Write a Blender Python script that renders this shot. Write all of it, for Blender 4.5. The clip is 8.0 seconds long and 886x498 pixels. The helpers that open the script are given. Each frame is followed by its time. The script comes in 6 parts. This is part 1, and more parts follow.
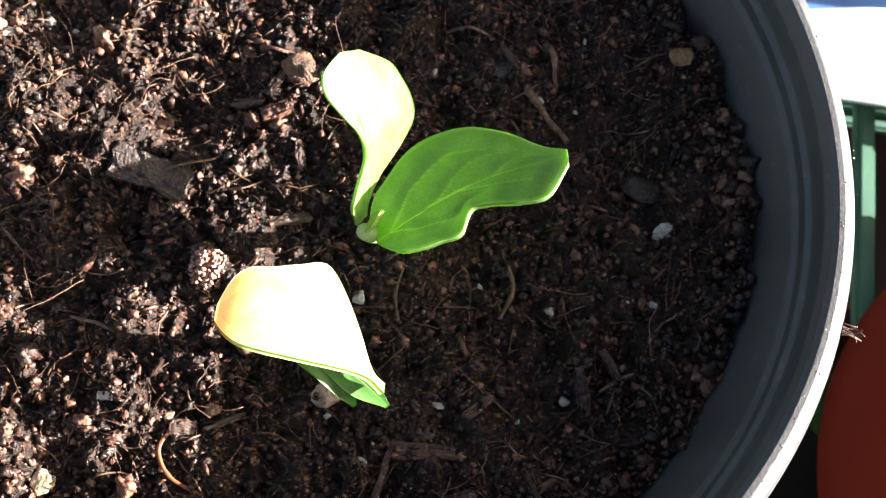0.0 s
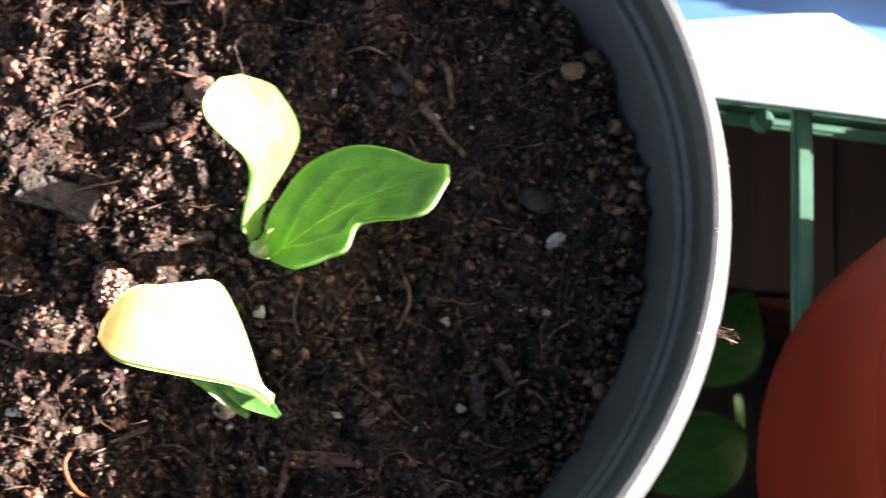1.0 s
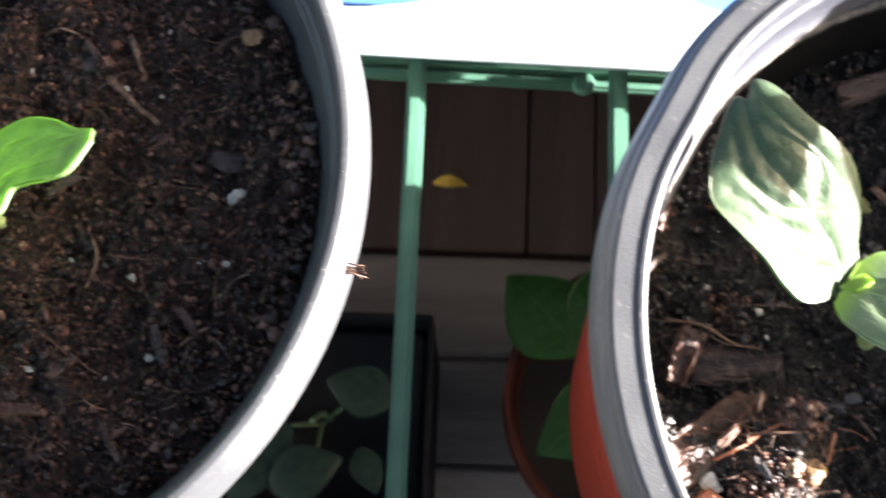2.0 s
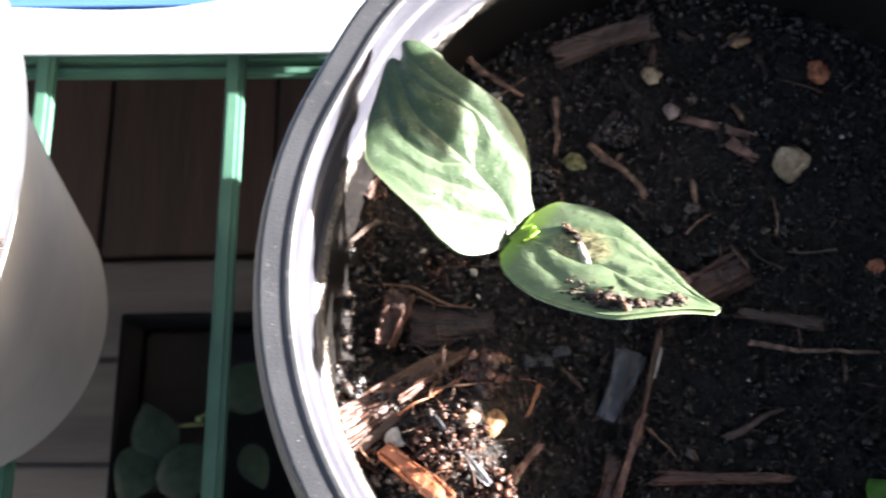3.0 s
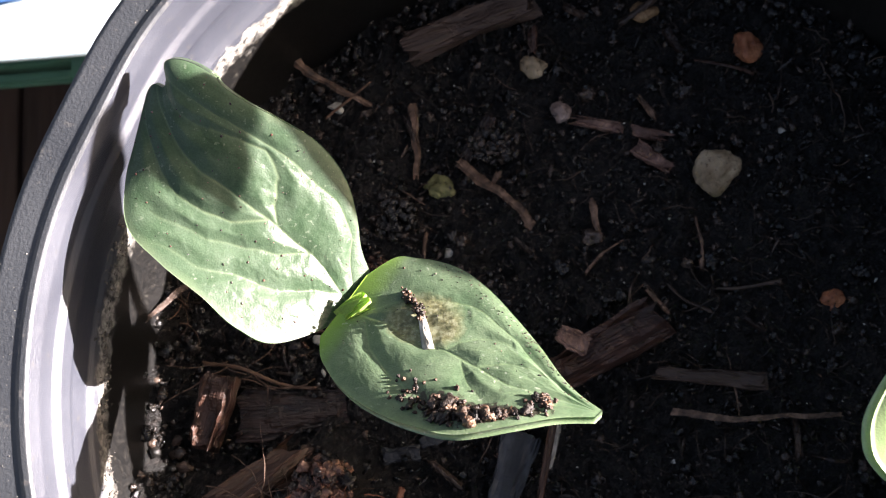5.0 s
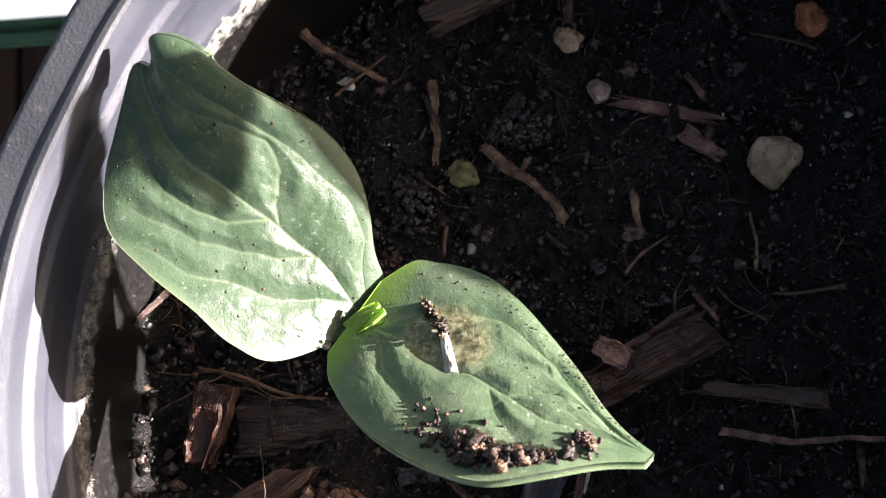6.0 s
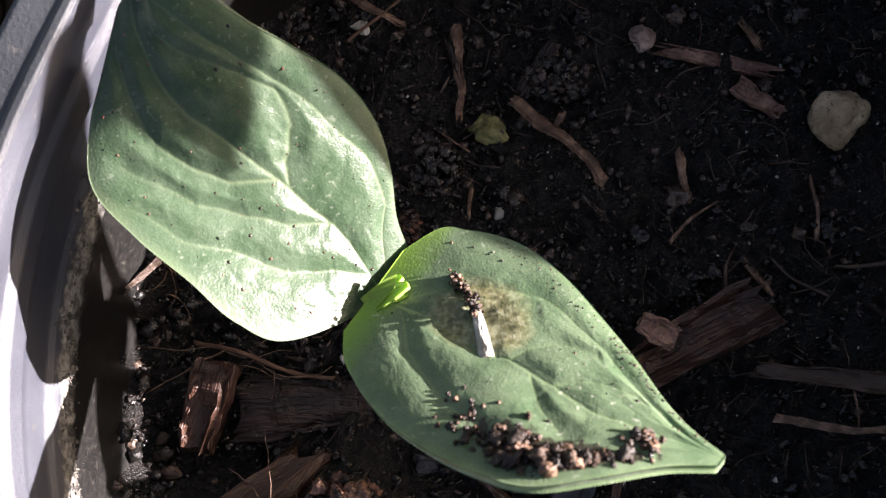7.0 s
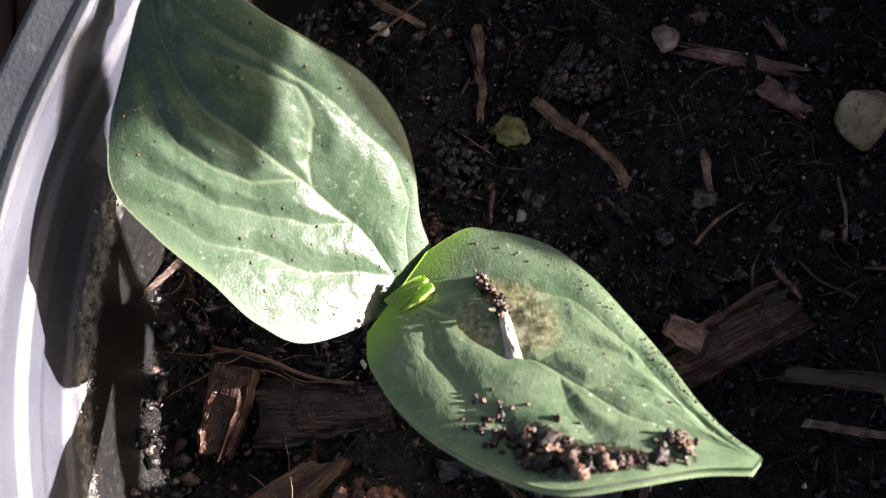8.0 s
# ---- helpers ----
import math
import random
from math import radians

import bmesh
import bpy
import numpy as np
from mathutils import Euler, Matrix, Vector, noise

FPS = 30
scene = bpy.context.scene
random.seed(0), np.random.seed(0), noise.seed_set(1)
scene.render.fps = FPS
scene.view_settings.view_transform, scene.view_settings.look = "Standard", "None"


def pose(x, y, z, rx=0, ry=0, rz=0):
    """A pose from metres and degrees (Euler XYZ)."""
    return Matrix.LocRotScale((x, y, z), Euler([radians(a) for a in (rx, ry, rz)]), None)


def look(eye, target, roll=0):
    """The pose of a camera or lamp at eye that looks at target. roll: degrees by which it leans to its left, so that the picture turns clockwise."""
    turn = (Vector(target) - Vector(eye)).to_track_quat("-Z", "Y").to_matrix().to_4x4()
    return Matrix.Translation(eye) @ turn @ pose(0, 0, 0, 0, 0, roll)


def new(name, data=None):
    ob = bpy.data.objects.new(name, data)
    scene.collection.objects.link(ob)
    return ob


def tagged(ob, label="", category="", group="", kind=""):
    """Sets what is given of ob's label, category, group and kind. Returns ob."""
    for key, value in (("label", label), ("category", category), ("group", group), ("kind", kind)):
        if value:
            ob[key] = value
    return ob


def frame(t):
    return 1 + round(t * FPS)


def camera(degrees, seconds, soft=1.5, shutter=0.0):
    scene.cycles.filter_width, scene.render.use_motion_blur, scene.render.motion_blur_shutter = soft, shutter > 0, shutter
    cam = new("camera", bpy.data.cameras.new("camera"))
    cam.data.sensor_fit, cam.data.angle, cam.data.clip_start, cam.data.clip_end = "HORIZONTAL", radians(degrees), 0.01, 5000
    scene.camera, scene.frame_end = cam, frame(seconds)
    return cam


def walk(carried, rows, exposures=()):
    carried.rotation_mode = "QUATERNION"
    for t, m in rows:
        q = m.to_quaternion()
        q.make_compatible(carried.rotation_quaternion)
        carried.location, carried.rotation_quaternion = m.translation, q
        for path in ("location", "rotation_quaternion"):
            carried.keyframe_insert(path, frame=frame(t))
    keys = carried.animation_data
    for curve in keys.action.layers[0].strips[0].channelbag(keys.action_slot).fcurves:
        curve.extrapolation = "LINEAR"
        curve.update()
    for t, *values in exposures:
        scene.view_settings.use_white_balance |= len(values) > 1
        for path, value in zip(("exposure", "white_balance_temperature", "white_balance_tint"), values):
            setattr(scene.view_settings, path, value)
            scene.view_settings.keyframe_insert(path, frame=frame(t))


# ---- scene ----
cam = camera(44.0, 8.0, soft=0.95, shutter=0.35)
cam.data.dof.use_dof = True
cam.data.dof.focus_distance = 0.130
cam.data.dof.aperture_fstop = 58.0

# t, place, Euler angles
PATH = [
    (0, 0.0179, -0.0486, 0.2778, 14.80, -3.47, 12.53),
    (0.5, 0.0193, -0.0482, 0.2797, 15.03, -3.49, 12.40),
    (1, 0.0353, -0.0458, 0.2841, 15.35, -2.51, 11.37),
    (1.5, 0.0648, -0.0446, 0.2883, 15.67, -0.69, 10.05),
    (2, 0.0974, -0.0460, 0.2932, 15.51, 0.92, 8.79),
    (2.2, 0.1118, -0.0472, 0.2946, 15.58, 1.60, 8.17),
    (3.3, 0.1763, -0.0468, 0.2891, 16.33, 5.13, 5.55),
    (3.5, 0.1810, -0.0437, 0.2852, 16.10, 5.28, 4.69),
    (4, 0.1878, -0.0354, 0.2723, 15.41, 5.73, 3.38),
    (4.2, 0.1888, -0.0296, 0.2671, 14.82, 5.89, 3.10),
    (5.3, 0.1828, -0.0135, 0.2418, 12.74, 6.10, 2.58),
    (5.5, 0.1817, -0.0124, 0.2378, 12.58, 6.67, 2.65),
    (6, 0.1810, -0.0056, 0.2328, 10.50, 6.40, 3.18),
    (6.5, 0.1774, -0.0035, 0.2243, 8.54, 5.93, 3.47),
    (7, 0.1751, -0.0023, 0.2188, 8.27, 5.85, 3.59),
    (7.5, 0.1741, -0.0035, 0.2159, 8.29, 5.99, 3.43),
    (8, 0.1732, -0.0034, 0.2170, 8.96, 6.23, 3.51),
]
walk(cam, [(t, pose(x, y, z, rx, ry, rz)) for t, x, y, z, rx, ry, rz in PATH], exposures=[(0, 3.3, 6850, 11), (1.0, 3.45, 6850, 11), (1.5, 3.75, 6750, 12), (2.2, 3.95, 6650, 13), (3.3, 3.46, 6600, 15), (4.2, 3.18, 6600, 15), (5.5, 2.84, 6550, 18), (8, 2.75, 6550, 19)])

# ---- daylight: a low sun and a clear sky ----
SUN_UP, SUN_TURN = 14.0, 12.0  # degrees above the horizon, and from +x towards +y
world = bpy.data.worlds.new("sky")
scene.world = world
world.use_nodes = True
sky = world.node_tree.nodes.new("ShaderNodeTexSky")
sky.sky_type, sky.sun_disc = "NISHITA", False
sky.air_density, sky.dust_density, sky.ozone_density = 0.7, 4.0, 0.0
sky.sun_elevation, sky.sun_rotation = radians(SUN_UP), radians(90 - SUN_TURN)
world.node_tree.links.new(sky.outputs[0], world.node_tree.nodes["Background"].inputs[0])
world.node_tree.nodes["Background"].inputs[1].default_value = 0.031
sun = new("sun", bpy.data.lights.new("sun", "SUN"))
sun.data.energy, sun.data.angle, sun.data.color = 5.0, radians(0.5), (1.0, 0.94, 0.9)
sun.matrix_world = look((math.cos(radians(SUN_UP)) * math.cos(radians(SUN_TURN)), math.cos(radians(SUN_UP)) * math.sin(radians(SUN_TURN)), math.sin(radians(SUN_UP))), (0, 0, 0))


# ---- materials ----
def nodes_of(name):
    m = bpy.data.materials.new(name)
    m.use_nodes = True
    return m, m.node_tree.nodes, m.node_tree.links, m.node_tree.nodes["Principled BSDF"]


def noise_node(nt, ln, scale, detail=4.0, coord="Object", stretch=None, rough=0.55):
    tc = nt.new("ShaderNodeTexCoord")
    n = nt.new("ShaderNodeTexNoise")
    n.inputs["Scale"].default_value, n.inputs["Detail"].default_value, n.inputs["Roughness"].default_value = scale, detail, rough
    if stretch:
        mp = nt.new("ShaderNodeMapping")
        mp.inputs["Scale"].default_value = stretch
        ln.new(tc.outputs[coord], mp.inputs[0])
        ln.new(mp.outputs[0], n.inputs["Vector"])
    else:
        ln.new(tc.outputs[coord], n.inputs["Vector"])
    return n


def ramp_node(nt, ln, source, stops):
    r = nt.new("ShaderNodeValToRGB")
    while len(r.color_ramp.elements) < len(stops):
        r.color_ramp.elements.new(0.5)
    for e, (p, c) in zip(r.color_ramp.elements, stops):
        e.position, e.color = p, (*c, 1)
    ln.new(source, r.inputs[0])
    return r


def mix_node(nt, ln, fac, a, b, kind="MIX"):
    m = nt.new("ShaderNodeMix")
    m.data_type, m.blend_type = "RGBA", kind
    for sock, v in ((m.inputs["Factor"], fac), (m.inputs["A"], a), (m.inputs["B"], b)):
        if isinstance(v, (int, float)):
            sock.default_value = v
        elif isinstance(v, tuple):
            sock.default_value = (*v, 1)
        else:
            ln.new(v, sock)
    return m.outputs["Result"]


def bump_node(nt, ln, bsdf, height, strength, distance):
    b = nt.new("ShaderNodeBump")
    b.inputs["Strength"].default_value, b.inputs["Distance"].default_value = strength, distance
    ln.new(height, b.inputs["Height"])
    ln.new(b.outputs[0], bsdf.inputs["Normal"])
    return b


def mottled(name, stops, scale, rough=0.6, bump=0.3, depth=0.0003, fine=6.0, stretch=None, random_tint=0.0, random_from="object", spec=0.5):
    """A surface whose colour runs through stops by noise, with relief and gloss of their own finer noise."""
    m, nt, ln, bs = nodes_of(name)
    n = noise_node(nt, ln, scale, 5.0, stretch=stretch)
    f = noise_node(nt, ln, scale * fine, 3.0, stretch=stretch)
    col = ramp_node(nt, ln, n.outputs[0], stops).outputs[0]
    if random_tint:
        if random_from == "island":
            info = nt.new("ShaderNodeNewGeometry").outputs["Random Per Island"]
        else:
            info = nt.new("ShaderNodeObjectInfo").outputs["Random"]
        g = ramp_node(nt, ln, info, [(0.0, (1 - random_tint,) * 3), (1.0, (1 + random_tint,) * 3)])
        col = mix_node(nt, ln, 1.0, col, g.outputs[0], "MULTIPLY")
    ln.new(col, bs.inputs["Base Color"])
    rr = nt.new("ShaderNodeMapRange")
    rr.inputs["To Min"].default_value, rr.inputs["To Max"].default_value = rough - 0.13, rough + 0.13
    ln.new(f.outputs[0], rr.inputs["Value"])
    ln.new(rr.outputs[0], bs.inputs["Roughness"])
    bs.inputs["Specular IOR Level"].default_value = spec
    bump_node(nt, ln, bs, f.outputs[0], bump, depth)
    return m


def soil_material(name, dark, mid, red, tan, rough, spec=0.5):
    """Wet compost crumbs: each one black, brown, rusty or tan, and glossy where it is wet."""
    m, nt, ln, bs = nodes_of(name)
    isl = nt.new("ShaderNodeNewGeometry").outputs["Random Per Island"]
    col = ramp_node(nt, ln, isl, [(0.0, dark), (0.45, mid), (0.80, red), (0.99, tan)]).outputs[0]
    n = noise_node(nt, ln, 900.0, 4.0)
    shade = ramp_node(nt, ln, n.outputs[0], [(0.3, (0.45, 0.42, 0.4)), (0.72, (1.25, 1.2, 1.15))])
    ln.new(mix_node(nt, ln, 1.0, col, shade.outputs[0], "MULTIPLY"), bs.inputs["Base Color"])
    f = noise_node(nt, ln, 2600.0, 3.0)
    rr = nt.new("ShaderNodeMapRange")
    rr.inputs["From Min"].default_value, rr.inputs["From Max"].default_value = 0.3, 0.7
    rr.inputs["To Min"].default_value, rr.inputs["To Max"].default_value = rough - 0.18, rough + 0.25
    ln.new(n.outputs[0], rr.inputs["Value"])
    ln.new(rr.outputs[0], bs.inputs["Roughness"])
    bs.inputs["Specular IOR Level"].default_value = spec
    bump_node(nt, ln, bs, f.outputs[0], 0.7, 0.0004)
    return m


def leaf_material(name, deep, light, vein, thin, bloom=0.0, tan=None, veins=True, scar=None, soil=None, flecks=0.0, through_light=0.4, spec=0.55, relief=0.34):
    """Leaf blade: UV runs along (0 to 1) and across (0 to 1, midrib at 0.5). Veins are paler; light passes through."""
    m, nt, ln, bs = nodes_of(name)
    uv = nt.new("ShaderNodeUVMap")
    sep = nt.new("ShaderNodeSeparateXYZ")
    ln.new(uv.outputs[0], sep.inputs[0])

    def calc(op, a, b=0.0, c=0.0):
        k = nt.new("ShaderNodeMath")
        k.operation = op
        for s, v in zip(k.inputs, (a, b, c)):
            if isinstance(v, (int, float)):
                s.default_value = v
            else:
                ln.new(v, s)
        return k.outputs[0]

    n = noise_node(nt, ln, 260.0, 5.0)
    fine = noise_node(nt, ln, 4200.0, 2.0)
    wob = calc("MULTIPLY", calc("SUBTRACT", n.outputs[0], 0.5), 0.09)
    across = calc("ABSOLUTE", calc("ADD", calc("SUBTRACT", sep.outputs[1], 0.5), wob))
    mid_rib = nt.new("ShaderNodeMapRange")
    mid_rib.inputs["From Min"].default_value, mid_rib.inputs["From Max"].default_value = 0.008, 0.03
    mid_rib.inputs["To Min"].default_value, mid_rib.inputs["To Max"].default_value = 1.0, 0.0
    ln.new(across, mid_rib.inputs["Value"])
    side = calc("FRACT", calc("MULTIPLY", calc("ADD", calc("SUBTRACT", sep.outputs[0], calc("MULTIPLY", across, 0.9)), wob), 3.3))
    side_rib = nt.new("ShaderNodeMapRange")
    side_rib.inputs["From Min"].default_value, side_rib.inputs["From Max"].default_value = 0.0, 0.07
    side_rib.inputs["To Min"].default_value, side_rib.inputs["To Max"].default_value = 0.32, 0.0
    ln.new(calc("ABSOLUTE", calc("SUBTRACT", side, 0.5)), side_rib.inputs["Value"])
    rib = calc("MAXIMUM", mid_rib.outputs[0], side_rib.outputs[0])
    if veins == "mesh":
        line = nt.new("ShaderNodeAttribute")
        line.attribute_name = "vein"
        rib = line.outputs["Fac"]
    blade = ramp_node(nt, ln, n.outputs[0], [(0.3, deep), (0.7, light)]).outputs[0]
    grain = ramp_node(nt, ln, fine.outputs[0], [(0.35, (0.87, 0.88, 0.87)), (0.65, (1.12, 1.11, 1.12))])
    blade = mix_node(nt, ln, 1.0, blade, grain.outputs[0], "MULTIPLY")
    col = mix_node(nt, ln, calc("MULTIPLY", rib, 0.7 if veins == "mesh" else 0.55 if veins else 0.2), blade, vein)
    rim = nt.new("ShaderNodeMapRange")
    rim.inputs["From Min"].default_value, rim.inputs["From Max"].default_value = 0.455, 0.5
    ln.new(across, rim.inputs["Value"])
    col = mix_node(nt, ln, calc("MULTIPLY", rim.outputs[0], 0.3), col, vein)
    if tan:
        t = nt.new("ShaderNodeMapRange")
        t.inputs["From Min"].default_value, t.inputs["From Max"].default_value = (0.0, 0.11) if soil else (0.06, 0.22)
        t.inputs["To Min"].default_value, t.inputs["To Max"].default_value = 1.0, 0.0
        ln.new(calc("ADD", sep.outputs[0], wob), t.inputs["Value"])
        col = mix_node(nt, ln, t.outputs[0], col, tan)
    if scar:
        du = calc("DIVIDE", calc("SUBTRACT", sep.outputs[0], scar[0]), scar[2])
        dv = calc("DIVIDE", calc("SUBTRACT", sep.outputs[1], scar[1]), scar[3])
        far = calc("ADD", calc("SQRT", calc("ADD", calc("MULTIPLY", du, du), calc("MULTIPLY", dv, dv))), calc("MULTIPLY", wob, 9.0))
        hurt = nt.new("ShaderNodeMapRange")
        hurt.inputs["From Min"].default_value, hurt.inputs["From Max"].default_value = 0.75, 1.1
        hurt.inputs["To Min"].default_value, hurt.inputs["To Max"].default_value = 0.85, 0.0
        ln.new(far, hurt.inputs["Value"])
        dry = ramp_node(nt, ln, noise_node(nt, ln, 1300.0, 5.0).outputs[0], [(0.34, (0.10, 0.095, 0.040)), (0.5, (0.25, 0.23, 0.11)), (0.64, (0.46, 0.45, 0.29))])
        col = mix_node(nt, ln, hurt.outputs[0], col, dry.outputs[0])
    if flecks:
        dust = ramp_node(nt, ln, noise_node(nt, ln, 1500.0, 2.0).outputs[0], [(0.63, (0, 0, 0)), (0.71, (1, 1, 1))])
        patchy = ramp_node(nt, ln, noise_node(nt, ln, 150.0, 3.0).outputs[0], [(0.42, (0, 0, 0)), (0.6, (1, 1, 1))])
        speck = mix_node(nt, ln, 1.0, dust.outputs[0], patchy.outputs[0], "MULTIPLY")
        col = mix_node(nt, ln, calc("MULTIPLY", speck, flecks), col, (0.46, 0.50, 0.40))
    if soil:
        du = calc("DIVIDE", calc("SUBTRACT", sep.outputs[0], soil[0]), soil[2])
        dv = calc("DIVIDE", calc("SUBTRACT", sep.outputs[1], soil[1]), soil[3])
        rag = noise_node(nt, ln, 700.0, 6.0, rough=0.7)
        far = calc("ADD", calc("SQRT", calc("ADD", calc("MULTIPLY", du, du), calc("MULTIPLY", dv, dv))), calc("MULTIPLY", calc("SUBTRACT", rag.outputs[0], 0.5), 2.4))
        film = nt.new("ShaderNodeMapRange")
        film.inputs["From Min"].default_value, film.inputs["From Max"].default_value = 0.8, 1.05
        film.inputs["To Min"].default_value, film.inputs["To Max"].default_value = 0.92, 0.0
        ln.new(far, film.inputs["Value"])
        col = mix_node(nt, ln, film.outputs[0], col, (0.022, 0.013, 0.010))
    ln.new(col, bs.inputs["Base Color"])
    bs.inputs["Roughness"].default_value = 0.38
    bs.inputs["Specular IOR Level"].default_value = spec
    if bloom:
        bs.inputs["Sheen Weight"].default_value = bloom
        bs.inputs["Sheen Roughness"].default_value = 0.4
    cells = noise_node(nt, ln, 1100.0, 3.0)
    height = calc("SUBTRACT", calc("ADD", calc("MULTIPLY", fine.outputs[0], 0.5), calc("MULTIPLY", cells.outputs[0], 0.12)), calc("MULTIPLY", rib, 0.5))
    bump_node(nt, ln, bs, height, relief, 0.0003)
    tr = nt.new("ShaderNodeBsdfTranslucent")
    ln.new(mix_node(nt, ln, 1.0, col, thin, "MULTIPLY"), tr.inputs[0])
    mx = nt.new("ShaderNodeMixShader")
    mx.inputs[0].default_value = through_light
    out = nt["Material Output"]
    ln.new(bs.outputs[0], mx.inputs[1])
    ln.new(tr.outputs[0], mx.inputs[2])
    ln.new(mx.outputs[0], out.inputs[0])
    return m


def plastic(name, a, b, rough, scale=60.0, bump=0.15, dust=None, crust=None, spec=0.5):
    """Moulded plastic or paint; crust: the heights between which dried minerals cling to it."""
    m, nt, ln, bs = nodes_of(name)
    n = noise_node(nt, ln, scale, 6.0)
    f = noise_node(nt, ln, 2200.0, 4.0, stretch=(1, 1, 6))
    col = ramp_node(nt, ln, n.outputs[0], [(0.35, a), (0.65, b)]).outputs[0]
    if dust:
        d = noise_node(nt, ln, 700.0, 5.0)
        spot = ramp_node(nt, ln, d.outputs[0], [(0.62, (0, 0, 0)), (0.72, (1, 1, 1))])
        col = mix_node(nt, ln, spot.outputs[0], col, dust)
    if crust:
        sep = nt.new("ShaderNodeSeparateXYZ")
        ln.new(nt.new("ShaderNodeTexCoord").outputs["Object"], sep.inputs[0])
        wave = noise_node(nt, ln, 230.0, 6.0, rough=0.65)
        lift = nt.new("ShaderNodeMath")
        lift.operation = "MULTIPLY_ADD"
        lift.inputs[1].default_value = 0.007
        ln.new(wave.outputs[0], lift.inputs[0])
        ln.new(sep.outputs[2], lift.inputs[2])
        below, above = nt.new("ShaderNodeMapRange"), nt.new("ShaderNodeMapRange")
        for node, lo, hi in ((below, crust[0] + 0.0042, crust[0] + 0.0028), (above, crust[1] + 0.0038, crust[1] + 0.0032)):
            node.inputs["From Min"].default_value, node.inputs["From Max"].default_value = lo, hi
            ln.new(lift.outputs[0], node.inputs["Value"])
        pale = ramp_node(nt, ln, noise_node(nt, ln, 900.0, 5.0, rough=0.7).outputs[0], [(0.38, (0.035, 0.034, 0.034)), (0.5, (0.20, 0.19, 0.17)), (0.66, (0.40, 0.38, 0.34))])
        # clinging soil below the crust, blackened further to stand in for shade there
        dirt_shade = ramp_node(nt, ln, noise_node(nt, ln, 1200.0, 5.0).outputs[0], [(0.4, (0.004, 0.004, 0.004)), (0.62, (0.010, 0.009, 0.008)), (0.78, (0.06, 0.055, 0.045))])
        col = mix_node(nt, ln, above.outputs[0], col, pale.outputs[0])
        col = mix_node(nt, ln, below.outputs[0], col, dirt_shade.outputs[0])
    ln.new(col, bs.inputs["Base Color"])
    rr = nt.new("ShaderNodeMapRange")
    rr.inputs["To Min"].default_value, rr.inputs["To Max"].default_value = rough - 0.12, rough + 0.15
    ln.new(n.outputs[0], rr.inputs["Value"])
    ln.new(rr.outputs[0], bs.inputs["Roughness"])
    bs.inputs["Specular IOR Level"].default_value = spec
    bump_node(nt, ln, bs, f.outputs[0], bump, 0.0003)
    return m


POT_PLASTIC = plastic("black_plastic", (0.046, 0.053, 0.056), (0.067, 0.074, 0.077), 0.32, bump=0.3, dust=(0.11, 0.108, 0.105))
# same plastic as the walls, toned darker to hold back sunlight on the rims
RIM_PLASTIC = plastic("sun_tone_black_plastic", (0.040, 0.044, 0.050), (0.056, 0.061, 0.067), 0.44, bump=0.3, dust=(0.10, 0.098, 0.095))
CRUSTED = plastic("crusted_black_plastic", (0.038, 0.041, 0.053), (0.054, 0.058, 0.072), 0.34, bump=0.4, dust=(0.07, 0.068, 0.066), crust=(0.0955, 0.0985))
SOIL = soil_material("compost", (0.006, 0.004, 0.004), (0.040, 0.021, 0.015), (0.130, 0.056, 0.036), (0.24, 0.135, 0.095), 0.34, 0.5)
HEAP_SOIL = soil_material("leaf_soil", (0.008, 0.005, 0.003), (0.026, 0.015, 0.009), (0.080, 0.045, 0.026), (0.175, 0.105, 0.066), 0.5)
PALE_CLOD = mottled("pale_clod", [(0.3, (0.26, 0.12, 0.085)), (0.7, (0.54, 0.33, 0.26))], 700.0, 0.5, 0.9, 0.0005, 4.0)
SOIL_BED = mottled("compost_bed", [(0.34, (0.004, 0.003, 0.003)), (0.52, (0.026, 0.014, 0.010)), (0.64, (0.075, 0.036, 0.024)), (0.78, (0.17, 0.09, 0.062))], 1100.0, 0.42, 1.0, 0.0007, 4.0)
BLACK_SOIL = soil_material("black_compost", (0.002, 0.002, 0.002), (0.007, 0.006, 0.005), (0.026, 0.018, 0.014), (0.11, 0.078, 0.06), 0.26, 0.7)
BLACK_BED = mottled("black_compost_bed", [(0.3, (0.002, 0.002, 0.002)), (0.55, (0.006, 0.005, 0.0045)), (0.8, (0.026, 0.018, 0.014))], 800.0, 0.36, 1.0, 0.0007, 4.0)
DARK_BARK = mottled("wet_bark", [(0.25, (0.008, 0.005, 0.004)), (0.55, (0.026, 0.014, 0.010)), (0.85, (0.08, 0.042, 0.03))], 300.0, 0.3, 1.0, 0.0006, 4.0, stretch=(0.25, 1.6, 1.6))
BLACK_FIBRE = mottled("dark_fibre", [(0.3, (0.010, 0.007, 0.005)), (0.7, (0.075, 0.045, 0.030))], 300.0, 0.45, 0.3, 0.0002, random_tint=0.7, random_from="island")
FIBRE = mottled("fibre", [(0.3, (0.05, 0.026, 0.016)), (0.7, (0.20, 0.11, 0.066))], 300.0, 0.6, 0.3, 0.0002, random_tint=0.5, random_from="island")
BARK = mottled("bark", [(0.25, (0.018, 0.009, 0.006)), (0.5, (0.065, 0.030, 0.020)), (0.8, (0.17, 0.085, 0.058))], 300.0, 0.42, 1.0, 0.0006, 4.0, stretch=(0.25, 1.6, 1.6), random_tint=0.25)
